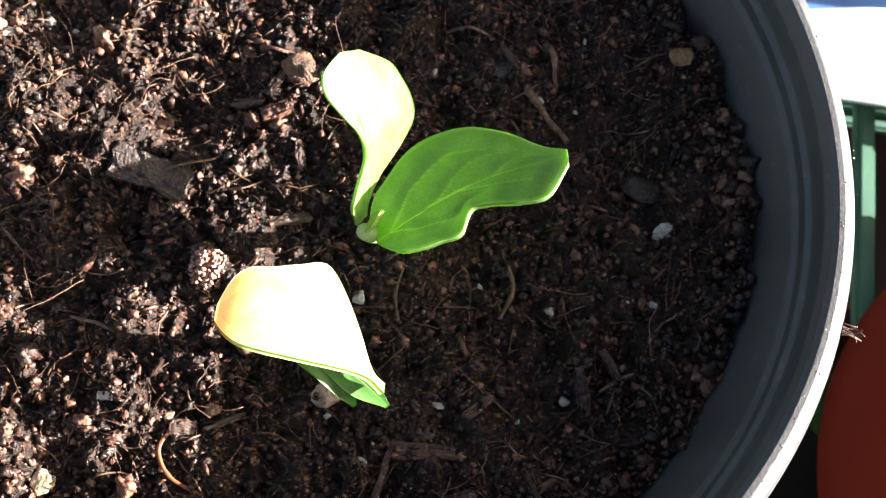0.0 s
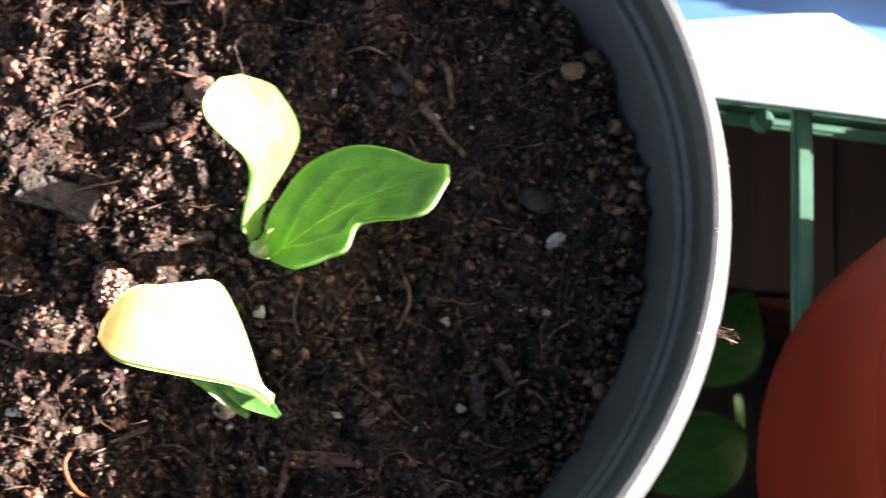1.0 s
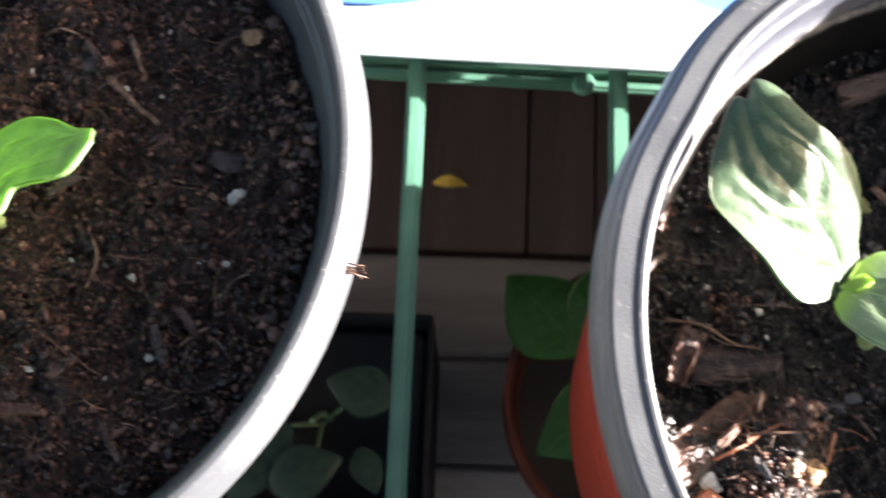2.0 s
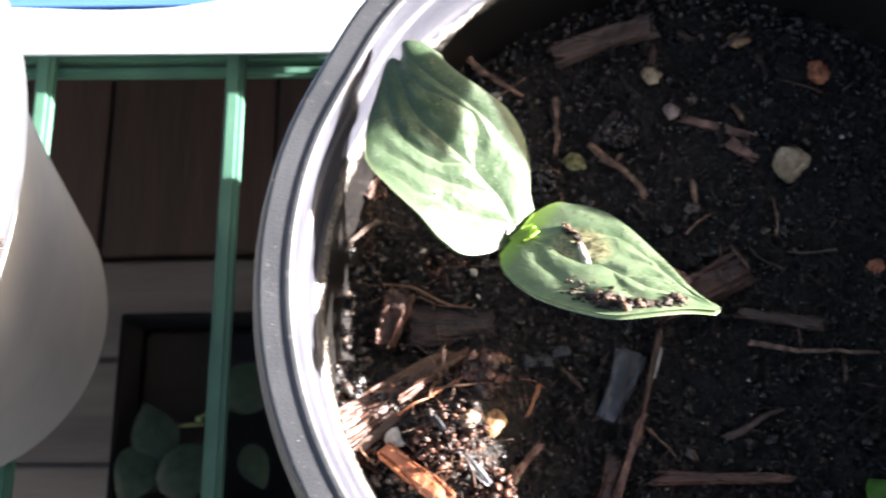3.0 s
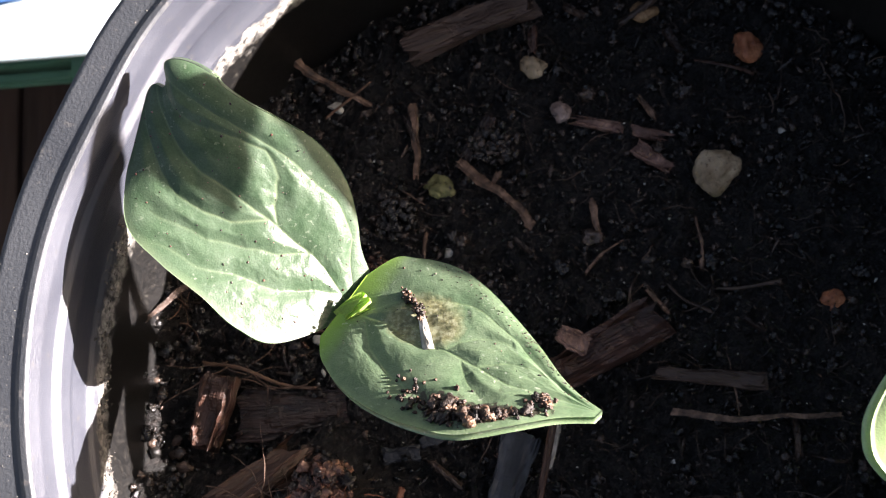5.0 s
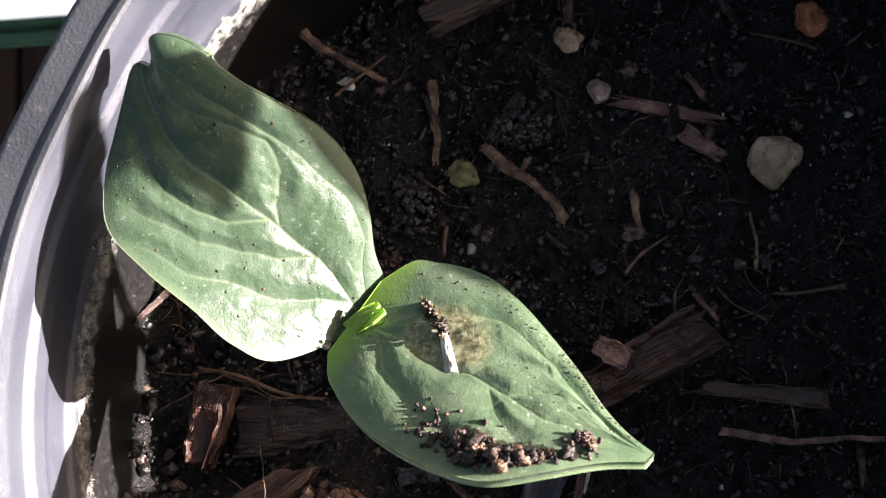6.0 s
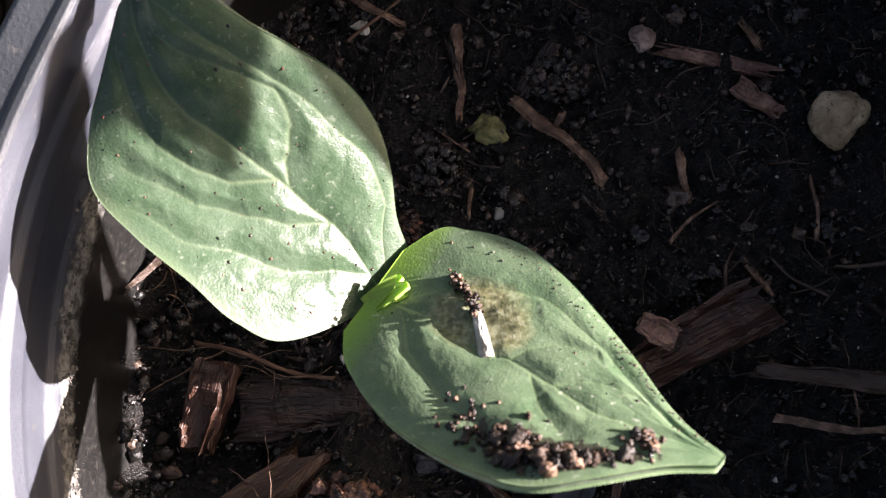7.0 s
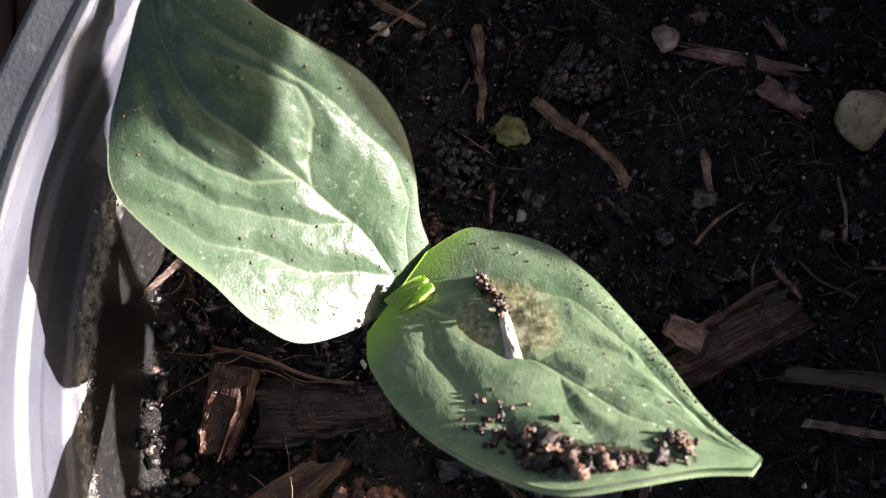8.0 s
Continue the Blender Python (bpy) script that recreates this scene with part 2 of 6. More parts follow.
GREY_WOOD = mottled("weathered_wood_chip", [(0.25, (0.030, 0.019, 0.014)), (0.6, (0.080, 0.050, 0.036)), (0.85, (0.19, 0.13, 0.095))], 240.0, 0.55, 0.9, 0.0005, 4.0, stretch=(0.2, 1.8, 1.8))
SLATE = mottled("slate_chip", [(0.3, (0.014, 0.015, 0.018)), (0.55, (0.035, 0.037, 0.042)), (0.72, (0.10, 0.105, 0.115))], 300.0, 0.5, 0.5, 0.0003, 5.0, stretch=(0.4, 1.2, 1.2))
FRESH_WOOD = mottled("orange_wood", [(0.3, (0.17, 0.052, 0.022)), (0.7, (0.30, 0.105, 0.045))], 220.0, 0.5, 0.5, 0.0003, 4.0, stretch=(0.15, 1.8, 1.8))
TWIG = mottled("twig_bark", [(0.28, (0.030, 0.017, 0.011)), (0.5, (0.12, 0.068, 0.042)), (0.72, (0.34, 0.21, 0.14))], 520.0, 0.55, 0.8, 0.0004, 4.0)
TAN_WOOD = mottled("tan_wood", [(0.3, (0.060, 0.032, 0.024)), (0.5, (0.15, 0.080, 0.058)), (0.75, (0.33, 0.20, 0.15))], 420.0, 0.5, 0.8, 0.0005, 4.0)
PERLITE = mottled("perlite", [(0.3, (0.24, 0.22, 0.17)), (0.7, (0.62, 0.60, 0.54))], 500.0, 0.7, 0.6, 0.0003, 4.0)


def pebble_material(name, a, b, scale=350.0, rough=0.6):
    """A stone of two tones with dark pits."""
    m = mottled(name, [(0.30, a), (0.7, b)], scale, rough, 0.7, 0.0004, 5.0)
    nt, ln = m.node_tree.nodes, m.node_tree.links
    bs = nt["Principled BSDF"]
    old = bs.inputs["Base Color"].links[0].from_socket
    pits = ramp_node(nt, ln, noise_node(nt, ln, 1400.0, 3.0).outputs[0], [(0.30, (0.16, 0.12, 0.08)), (0.40, (1, 1, 1))])
    veil = ramp_node(nt, ln, noise_node(nt, ln, 260.0, 4.0).outputs[0], [(0.35, (0.62, 0.58, 0.54)), (0.6, (1.0, 1.0, 1.0))])
    ln.new(mix_node(nt, ln, 1.0, mix_node(nt, ln, 1.0, old, pits.outputs[0], "MULTIPLY"), veil.outputs[0], "MULTIPLY"), bs.inputs["Base Color"])
    return m


CREAM = pebble_material("cream_stone", (0.30, 0.225, 0.13), (0.52, 0.41, 0.27))
ORANGE = pebble_material("orange_stone", (0.40, 0.13, 0.06), (0.55, 0.22, 0.10))
PINK = pebble_material("pinkish_stone", (0.27, 0.195, 0.165), (0.43, 0.33, 0.29))
OLIVE = pebble_material("olive_stone", (0.15, 0.15, 0.05), (0.28, 0.27, 0.11))
OCHRE = pebble_material("ochre_stone", (0.25, 0.14, 0.06), (0.42, 0.26, 0.13))
BROWN_STONE = pebble_material("brown_stone", (0.14, 0.075, 0.045), (0.30, 0.17, 0.10))
RED_LUMP = mottled("rusty_lump", [(0.3, (0.05, 0.024, 0.015)), (0.55, (0.17, 0.085, 0.052)), (0.8, (0.32, 0.19, 0.13))], 700.0, 0.5, 1.0, 0.0008, 4.0)
DARK_LUMP = mottled("dull_lump", [(0.3, (0.022, 0.016, 0.014)), (0.7, (0.085, 0.062, 0.052))], 500.0, 0.55, 1.0, 0.0006, 4.0)
GREY_STONE = pebble_material("grey_stone", (0.022, 0.019, 0.019), (0.055, 0.046, 0.045))
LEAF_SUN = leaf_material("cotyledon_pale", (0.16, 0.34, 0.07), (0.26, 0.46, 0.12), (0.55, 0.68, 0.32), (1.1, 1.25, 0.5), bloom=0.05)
LEAF_BACK = leaf_material("cotyledon_bright_green", (0.060, 0.17, 0.035), (0.09, 0.23, 0.05), (0.24, 0.42, 0.13), (1.6, 1.9, 0.6), through_light=0.45)
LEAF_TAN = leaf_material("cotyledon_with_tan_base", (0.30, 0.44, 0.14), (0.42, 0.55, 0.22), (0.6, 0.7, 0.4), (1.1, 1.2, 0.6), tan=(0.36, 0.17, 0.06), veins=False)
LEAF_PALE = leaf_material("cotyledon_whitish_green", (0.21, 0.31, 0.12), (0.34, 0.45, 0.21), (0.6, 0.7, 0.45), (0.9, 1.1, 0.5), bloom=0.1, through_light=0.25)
LEAF_GREY = leaf_material("cotyledon_grey_green", (0.053, 0.099, 0.049), (0.103, 0.152, 0.095), (0.30, 0.37, 0.22), (0.9, 1.5, 0.4), bloom=0.03, flecks=0.35, veins="mesh")
LEAF_TORN = leaf_material("cotyledon_scarred", (0.093, 0.155, 0.080), (0.188, 0.260, 0.154), (0.30, 0.41, 0.20), (0.9, 1.5, 0.4), bloom=0.06, flecks=0.8, veins="mesh", scar=(0.305, 0.375, 0.135, 0.165), soil=(0.68, 0.84, 0.19, 0.10), tan=(0.24, 0.42, 0.05), through_light=0.3)
LEAF_VEINED = leaf_material("cotyledon_bright_veined", (0.088, 0.150, 0.064), (0.135, 0.205, 0.098), (0.36, 0.50, 0.24), (1.9, 2.3, 0.6), through_light=0.55, relief=0.10, veins="mesh")
STEM = mottled("stem", [(0.3, (0.30, 0.45, 0.13)), (0.7, (0.5, 0.62, 0.28))], 200.0, 0.45, 0.2, 0.0002)
BUD = leaf_material("bud_green", (0.30, 0.44, 0.07), (0.44, 0.58, 0.12), (0.6, 0.8, 0.3), (1.2, 1.4, 0.4))
COAT = mottled("seed_coat", [(0.3, (0.085, 0.050, 0.034)), (0.7, (0.22, 0.145, 0.10))], 420.0, 0.6, 0.7, 0.0004)
CRUST = mottled("mineral_crust", [(0.3, (0.05, 0.043, 0.036)), (0.7, (0.20, 0.18, 0.15))], 500.0, 0.6, 0.6, 0.0003)
GREEN_PAINT = plastic("green_paint", (0.048, 0.125, 0.088), (0.064, 0.160, 0.112), 0.5, spec=0.3)
WHITE_SHEET = plastic("white_sheet", (0.53, 0.65, 0.69), (0.59, 0.71, 0.75), 0.5, 20.0)
BLUE_BOARD = plastic("blue_board", (0.045, 0.13, 0.34), (0.08, 0.19, 0.43), 0.5, 9.0)
GREY_PLASTIC = plastic("pale_grey_plastic", (0.30, 0.31, 0.30), (0.37, 0.38, 0.36), 0.5)
RED_PLASTIC = plastic("terracotta_plastic", (0.135, 0.015, 0.008), (0.165, 0.021, 0.011), 0.7, 40.0, spec=0.12)
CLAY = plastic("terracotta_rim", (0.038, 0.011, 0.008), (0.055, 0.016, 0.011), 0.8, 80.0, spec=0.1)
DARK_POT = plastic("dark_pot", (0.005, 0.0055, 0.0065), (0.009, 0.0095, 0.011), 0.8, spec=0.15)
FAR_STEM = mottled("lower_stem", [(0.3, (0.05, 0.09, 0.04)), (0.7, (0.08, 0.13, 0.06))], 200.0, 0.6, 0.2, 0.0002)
BROWN_PLANK = mottled("brown_stained_plank", [(0.3, (0.032, 0.020, 0.014)), (0.7, (0.066, 0.040, 0.028))], 22.0, 0.65, 0.5, 0.001, 5.0, stretch=(3, 0.3, 1), random_tint=0.14)
GREY_PLANK = mottled("grey_weathered_plank", [(0.3, (0.075, 0.062, 0.054)), (0.7, (0.15, 0.13, 0.11))], 25.0, 0.7, 0.5, 0.001, 5.0, stretch=(0.3, 3, 1), random_tint=0.2)
EARTH = mottled("earth", [(0.3, (0.05, 0.035, 0.025)), (0.7, (0.11, 0.08, 0.055))], 8.0, 0.8, 0.6, 0.004)
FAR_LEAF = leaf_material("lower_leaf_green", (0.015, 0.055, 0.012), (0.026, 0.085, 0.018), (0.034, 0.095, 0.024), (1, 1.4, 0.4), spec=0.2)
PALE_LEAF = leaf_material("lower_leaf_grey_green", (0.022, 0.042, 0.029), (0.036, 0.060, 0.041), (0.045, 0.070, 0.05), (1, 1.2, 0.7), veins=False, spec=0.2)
YELLOW = mottled("yellow_leaf", [(0.3, (0.45, 0.28, 0.03)), (0.7, (0.6, 0.4, 0.06))], 120.0, 0.6)


# ---- mesh tools ----
def mesh_of(name, verts, faces, material, smooth=True, uvs=None):
    me = bpy.data.meshes.new(name)
    if isinstance(faces, np.ndarray):
        me.vertices.add(len(verts))
        me.vertices.foreach_set("co", np.ascontiguousarray(verts, dtype=np.float32).ravel())
        me.loops.add(faces.size)
        me.loops.foreach_set("vertex_index", np.ascontiguousarray(faces, dtype=np.int32).ravel())
        me.polygons.add(len(faces))
        me.polygons.foreach_set("loop_start", np.arange(0, faces.size, faces.shape[1], dtype=np.int32))
        me.update(calc_edges=True)
    else:
        me.from_pydata([tuple(v) for v in verts], [], [tuple(f) for f in faces])
    me.materials.append(material)
    if smooth:
        me.polygons.foreach_set("use_smooth", [True] * len(me.polygons))
    if uvs is not None:
        layer = me.uv_layers.new(name="UVMap")
        idx = np.empty(len(me.loops), dtype=np.int32)
        me.loops.foreach_get("vertex_index", idx)
        layer.data.foreach_set("uv", np.asarray(uvs, dtype=np.float32)[idx].ravel())
    me.update()
    return me


def part(name, me, parent, label="", kind=""):
    ob = new(name, me)
    ob.parent = parent
    return tagged(ob, label, kind=kind)


def empty_thing(name, place, label, category, group=""):
    ob = new(name)
    ob.empty_display_size = 0.01
    ob.location = place
    return tagged(ob, label, category, group)


def lathe(name, profile, material, n=128, warp=None, smooth=True):
    """A turned shell; warp(angle, radius, height) gives the radius and height there."""
    verts, faces = [], []
    profile = [profile[0]] + [(p[0] + (q[0] - p[0]) * k, p[1] + (q[1] - p[1]) * k) for p, q in zip(profile, profile[1:]) for k in (0.18, 0.82, 1.0)]
    for r, z in profile:
        for i in range(n):
            a = 2 * math.pi * i / n
            rr, zz = warp(a, r, z) if warp else (r, z)
            verts.append((rr * math.cos(a), rr * math.sin(a), zz))
    for k in range(len(profile) - 1):
        for i in range(n):
            j = (i + 1) % n
            faces.append((k * n + i, k * n + j, (k + 1) * n + j, (k + 1) * n + i))
    return mesh_of(name, verts, faces, material, smooth)


TABLES = {}


def lattice(x, y, seed):
    """Smooth value noise in the plane, between -1 and 1."""
    if seed not in TABLES:
        TABLES[seed] = np.random.RandomState(seed).rand(256, 256, 4) * 2 - 1
    table = TABLES[seed][:, :, 0]
    xi, yi = np.floor(x).astype(int), np.floor(y).astype(int)
    fx, fy = x - xi, y - yi
    fx, fy = fx * fx * (3 - 2 * fx), fy * fy * (3 - 2 * fy)
    at = lambda a, b: table[a % 256, b % 256]
    return (at(xi, yi) * (1 - fx) + at(xi + 1, yi) * fx) * (1 - fy) + (at(xi, yi + 1) * (1 - fx) + at(xi + 1, yi + 1) * fx) * fy


def crumb_relief(x, y, cell, seed):
    """The upper surface of a heap of uneven crumbs about one cell across, between about 0 and 1."""
    lattice(np.zeros(1), np.zeros(1), seed)
    table = TABLES[seed]
    wx = x / cell + 0.55 * lattice(x / cell * 1.7, y / cell * 1.7, seed + 1) + 0.25 * lattice(x / cell * 4.1, y / cell * 4.1, seed + 2)
    wy = y / cell + 0.55 * lattice(x / cell * 1.7 + 40, y / cell * 1.7, seed + 1) + 0.25 * lattice(x / cell * 4.1 + 40, y / cell * 4.1, seed + 2)
    xi, yi = np.floor(wx).astype(int), np.floor(wy).astype(int)
    best = np.zeros_like(wx)
    for i in (-1, 0, 1):
        for j in (-1, 0, 1):
            c = table[(xi + i) % 256, (yi + j) % 256]
            dx, dy = wx - (xi + i + 0.5 + 0.45 * c[..., 0]), wy - (yi + j + 0.5 + 0.45 * c[..., 1])
            turn_, long_ = c[..., 2] * 3.1, 1.25 + 0.75 * c[..., 3]
            ex, ey = dx * np.cos(turn_) + dy * np.sin(turn_), dy * np.cos(turn_) - dx * np.sin(turn_)
            top = (0.62 + 0.38 * c[..., 1]) * (1 - np.clip((ex / long_) ** 2 + (ey * long_) ** 2, 0, 1))
            best = np.maximum(best, top)
    return best


def box_mesh(name, sx, sy, sz, material, bevel=0.001):
    bm = bmesh.new()
    bmesh.ops.create_cube(bm, size=1.0)
    bmesh.ops.scale(bm, vec=(sx, sy, sz), verts=bm.verts)
    bmesh.ops.bevel(bm, geom=bm.edges[:], offset=bevel, segments=2, affect="EDGES")
    me = bpy.data.meshes.new(name)
    bm.to_mesh(me)
    bm.free()
    me.materials.append(material)
    return me


ICO = {}
for level in (1, 2, 3, 4):
    bm = bmesh.new()
    bmesh.ops.create_icosphere(bm, subdivisions=level, radius=1.0)
    ICO[level] = (np.array([v.co[:] for v in bm.verts]), np.array([[v.index for v in f.verts] for f in bm.faces]))
    bm.free()


def turns(rng, n):
    """n random rotation matrices."""
    q = rng.normal(size=(n, 4))
    q /= np.linalg.norm(q, axis=1)[:, None]
    w, x, y, z = q.T
    return np.stack([np.stack([1 - 2 * (y * y + z * z), 2 * (x * y - z * w), 2 * (x * z + y * w)], -1),
                     np.stack([2 * (x * y + z * w), 1 - 2 * (x * x + z * z), 2 * (y * z - x * w)], -1),
                     np.stack([2 * (x * z - y * w), 2 * (y * z + x * w), 1 - 2 * (x * x + y * y)], -1)], 1)


def lumps_mesh(name, centres, sizes, material, seed, level=1, rough=0.42, flat=(0.38, 1.0), axes=None):
    """Many uneven lumps in one mesh."""
    rng = np.random.RandomState(seed)
    v, f = ICO[level]
    n = len(centres)
    shape = v[None] * (1 + rough * rng.uniform(-1, 1, (n, len(v), 1)))
    if axes:
        spans = np.stack([rng.uniform(a, b, n) for a, b in axes], -1)[:, None, :]
    else:
        spans = rng.uniform(flat[0], flat[1] + 0.45, (n, 1, 3))
    shape *= spans * sizes[:, None, None]
    shape = np.einsum("nij,nkj->nki", turns(rng, n), shape) + centres[:, None, :]
    faces = (f[None] + (np.arange(n) * len(v))[:, None, None]).reshape(-1, 3)
    return mesh_of(name, shape.reshape(-1, 3), faces, material, smooth=False)


CLODS = {}


def clod_shapes(level):
    """Sixteen crumbly clods, pitted and cracked."""
    if level not in CLODS:
        v, f = ICO[level]
        shapes = []
        for k in range(16):
            o = Vector((k * 7.3, k * 3.1, 5.0))
            out = []
            for p in v:
                q = Vector(p)
                k_ = 1 + 0.55 * noise.noise(q * 1.4 + o) + 0.45 * noise.noise(q * 3.0 + o) + 0.34 * noise.noise(q * 6.3 + o) + 0.26 * noise.noise(q * 13 + o)
                out.append(q * max(0.3, k_))
            shapes.append([w[:] for w in out])
        CLODS[level] = np.array(shapes)
    return CLODS[level], ICO[level][1]


def clods_mesh(name, centres, sizes, material, seed, level=3, spans=(0.55, 1.25)):
    """Many crumbly clods in one mesh."""
    rng = np.random.RandomState(seed)
    shapes, f = clod_shapes(level)
    n = len(centres)
    pick = shapes[rng.randint(0, 16, n)] * rng.uniform(spans[0], spans[1], (n, 1, 3)) * sizes[:, None, None]
    pick = np.einsum("nij,nkj->nki", turns(rng, n), pick) + np.asarray(centres)[:, None, :]
    faces = (f[None] + (np.arange(n) * pick.shape[1])[:, None, None]).reshape(-1, 3)
    return mesh_of(name, pick.reshape(-1, 3), faces, material, smooth=False)


def tubes_mesh(name, lines, radii, material, sides=4, taper=0.5):
    """Thin threads, each along its own line of points, in one mesh."""
    verts, faces = [], []
    for line, r in zip(lines, radii):
        base = len(verts)
        for k, p in enumerate(line):
            q = line[min(k + 1, len(line) - 1)] - line[max(k - 1, 0)]
            q = Vector(q).normalized()
            s = q.orthogonal().normalized()
            t = q.cross(s)
            rr = r * (1 - (1 - taper) * k / (len(line) - 1))
            for i in range(sides):
                a = 2 * math.pi * i / sides
                verts.append(tuple(Vector(p) + (s * math.cos(a) + t * math.sin(a)) * rr))
        for k in range(len(line) - 1):
            for i in range(sides):
                j = (i + 1) % sides
                faces.append((base + k * sides + i, base + k * sides + j, base + (k + 1) * sides + j, base + (k + 1) * sides + i))
        last = base + (len(line) - 1) * sides
        faces += [tuple(base + i for i in range(sides))[::-1], tuple(last + i for i in range(sides))]
    return mesh_of(name, verts, faces, material)


# ---- bench, deck and what stands below ----
DECK_TURN, EDGE_TURN = pose(0, 0, 0, 0, 0, 6.5), pose(0, 0, 0, 0, 0, 4.75)
ground = tagged(new("ground", box_mesh("ground", 400, 400, 0.2, EARTH, 0.01)), "dark bare earth under the wooden boards", kind="structure")
ground.location = (0, 0, -0.36)
deck = tagged(new("deck"), "weathered grey and brown boards laid on the earth", kind="structure")
deck.matrix_world = Matrix.Translation((0, 0, -0.22)) @ DECK_TURN
grey_me = box_mesh("plank", 1.6, 0.0488, 0.022, GREY_PLANK, 0.002)
for k in range(14):
    p = part("plank", grey_me, deck)
    p.location = (0.1 + 0.03 * (k % 3), 0.0575 - 0.05 * k, -0.011)
SEAMS = [-0.405, -0.315, -0.2275, -0.1425, -0.056, 0.0315, 0.118, 0.1515, 0.2295, 0.3125, 0.40, 0.49]
for k, (x0, x1) in enumerate(zip(SEAMS, SEAMS[1:])):
    p = part("plank", box_mesh("plank", x1 - x0 - 0.0008, 0.5, 0.024, BROWN_PLANK, 0.0008), deck)
    p.location = ((x0 + x1) / 2, 0.335, -0.012 + 0.001 * (k % 2))
tagged(deck, category="decking")

# unseen walls added round the deck; the east one keeps sun from under the shelf
WALL = mottled("rough_render", [(0.3, (0.16, 0.15, 0.13)), (0.7, (0.26, 0.24, 0.21))], 30.0, 0.85, 0.6, 0.002)
for name, sx, sy, x, y in (("wall_east", 0.08, 2.2, 0.99, 0.05), ("wall_west", 0.08, 2.2, -0.84, 0.05), ("wall_south", 1.75, 0.08, 0.075, -0.87), ("wall_north", 1.75, 0.08, 0.075, 0.95)):
    w_ = tagged(new(name, box_mesh(name, sx, sy, 0.45, WALL, 0.004)), "low rough rendered wall added out of view round the boards, blocking low sun", kind="structure")
    w_.location = (x, y, -0.045)

SHELF_Z = 0.0075
shelf = empty_thing("shelf_frame", (0, 0, SHELF_Z), "pale green painted metal shelf frame of flat bars", "shelf")
shelf.matrix_world = Matrix.Translation((0, 0, SHELF_Z)) @ DECK_TURN
for k in range(-4, 8):
    b = part("bar", box_mesh("bar", 0.0052, 0.366, 0.005, GREEN_PAINT, 0.0012), shelf)
    b.location = (0.0743 + 0.0572 * k, -0.1015, -0.0025)
rail_top = part("rail", box_mesh("rail", 1.2, 0.0018, 0.007, GREEN_PAINT, 0.0005), shelf)
rail_top.location = (0.12, 0.0805, -0.0110)
rail_top.rotation_euler.z = radians(-1.75)
rail_low = part("rail", box_mesh("rail", 1.2, 0.0032, 0.0032, GREEN_PAINT, 0.0008), shelf)
rail_low.location = (0.12, 0.0768, -0.0118)
rail_low.rotation_euler.z = radians(-1.75)
for k in range(4):
    b = part("bolt", lathe("bolt", [(0.0001, 0.0), (0.0028, 0.0), (0.0032, -0.0012), (0.0032, -0.003)], GREEN_PAINT, 20), shelf)
    b.location = (0.1225 + 0.17 * (k - 1), 0.0760, -0.0074)
back_rail = part("rail", box_mesh("rail", 1.2, 0.006, 0.010, GREEN_PAINT, 0.001), shelf)
back_rail.location = (0.12, -0.286, -0.006)

bench = tagged(new("bench_top", box_mesh("bench_top", 1.4, 0.62, 0.012, BLUE_BOARD, 0.002)), "light blue painted board beside the shelf", "bench")
bench.matrix_world = Matrix.Translation((0, 0, SHELF_Z + 0.002)) @ EDGE_TURN @ Matrix.Translation((0.05, 0.4005, 0))
leg_me = box_mesh("leg", 0.05, 0.05, 0.231, BLUE_BOARD, 0.002)
for x in (-0.65, 0.65):
    for y in (-0.25, 0.27):
        lg = part("leg", leg_me, bench)
        lg.location = (x, y, -0.1175)


batten = part("batten", box_mesh("batten", 0.30, 0.05, 0.042, BLUE_BOARD, 0.003), bench, "raised batten along the blue board")
batten.location = (0.355, -0.252, 0.027)


def sheet_mesh():
    """A thin white sheet lying along the board's edge; its far edge runs in slow waves."""
    verts, faces, n, m = [], [], 140, 10
    for i in range(n + 1):
        x = -0.5 + 1.3 * i / n
        k = min(1.0, max(0.0, (x - 0.055) / 0.077))
        far = 0.0855 + 0.0145 * (k * k * (3 - 2 * k) if x < 0.134 else math.exp((0.134 - x) / 0.016)) + 0.0006 * math.sin(x * 91 + 1)
        for j in range(m + 1):
            y = 0.0716 + (far - 0.0716) * j / m
            verts.append((x, y, 0.0128 + 0.0004 * math.sin(x * 60 + 3 * j / m)))
    for i in range(n):
        for j in range(m):
            a = i * (m + 1) + j
            faces.append((a, a + m + 1, a + m + 2, a + 1))
    top = len(verts)
    verts += [(x, y, 0.0082 if y > 0.0875 else 0.0113) for x, y, z in verts]
    faces += [tuple(top + k for k in f)[::-1] for f in faces[: n * m]]
    for i in range(n):
        for a, b in ((i * (m + 1) + m, (i + 1) * (m + 1) + m), ((i + 1) * (m + 1), i * (m + 1))):
            faces.append((a, b, b + top, a + top))
    return mesh_of("sheet", verts, faces, WHITE_SHEET)


sheet = tagged(new("white_sheet", sheet_mesh()), "thick white foam sheet with a wavy edge on the blue board", "sheet")
sheet.matrix_world = Matrix.Translation((0, 0.0035, SHELF_Z)) @ EDGE_TURN


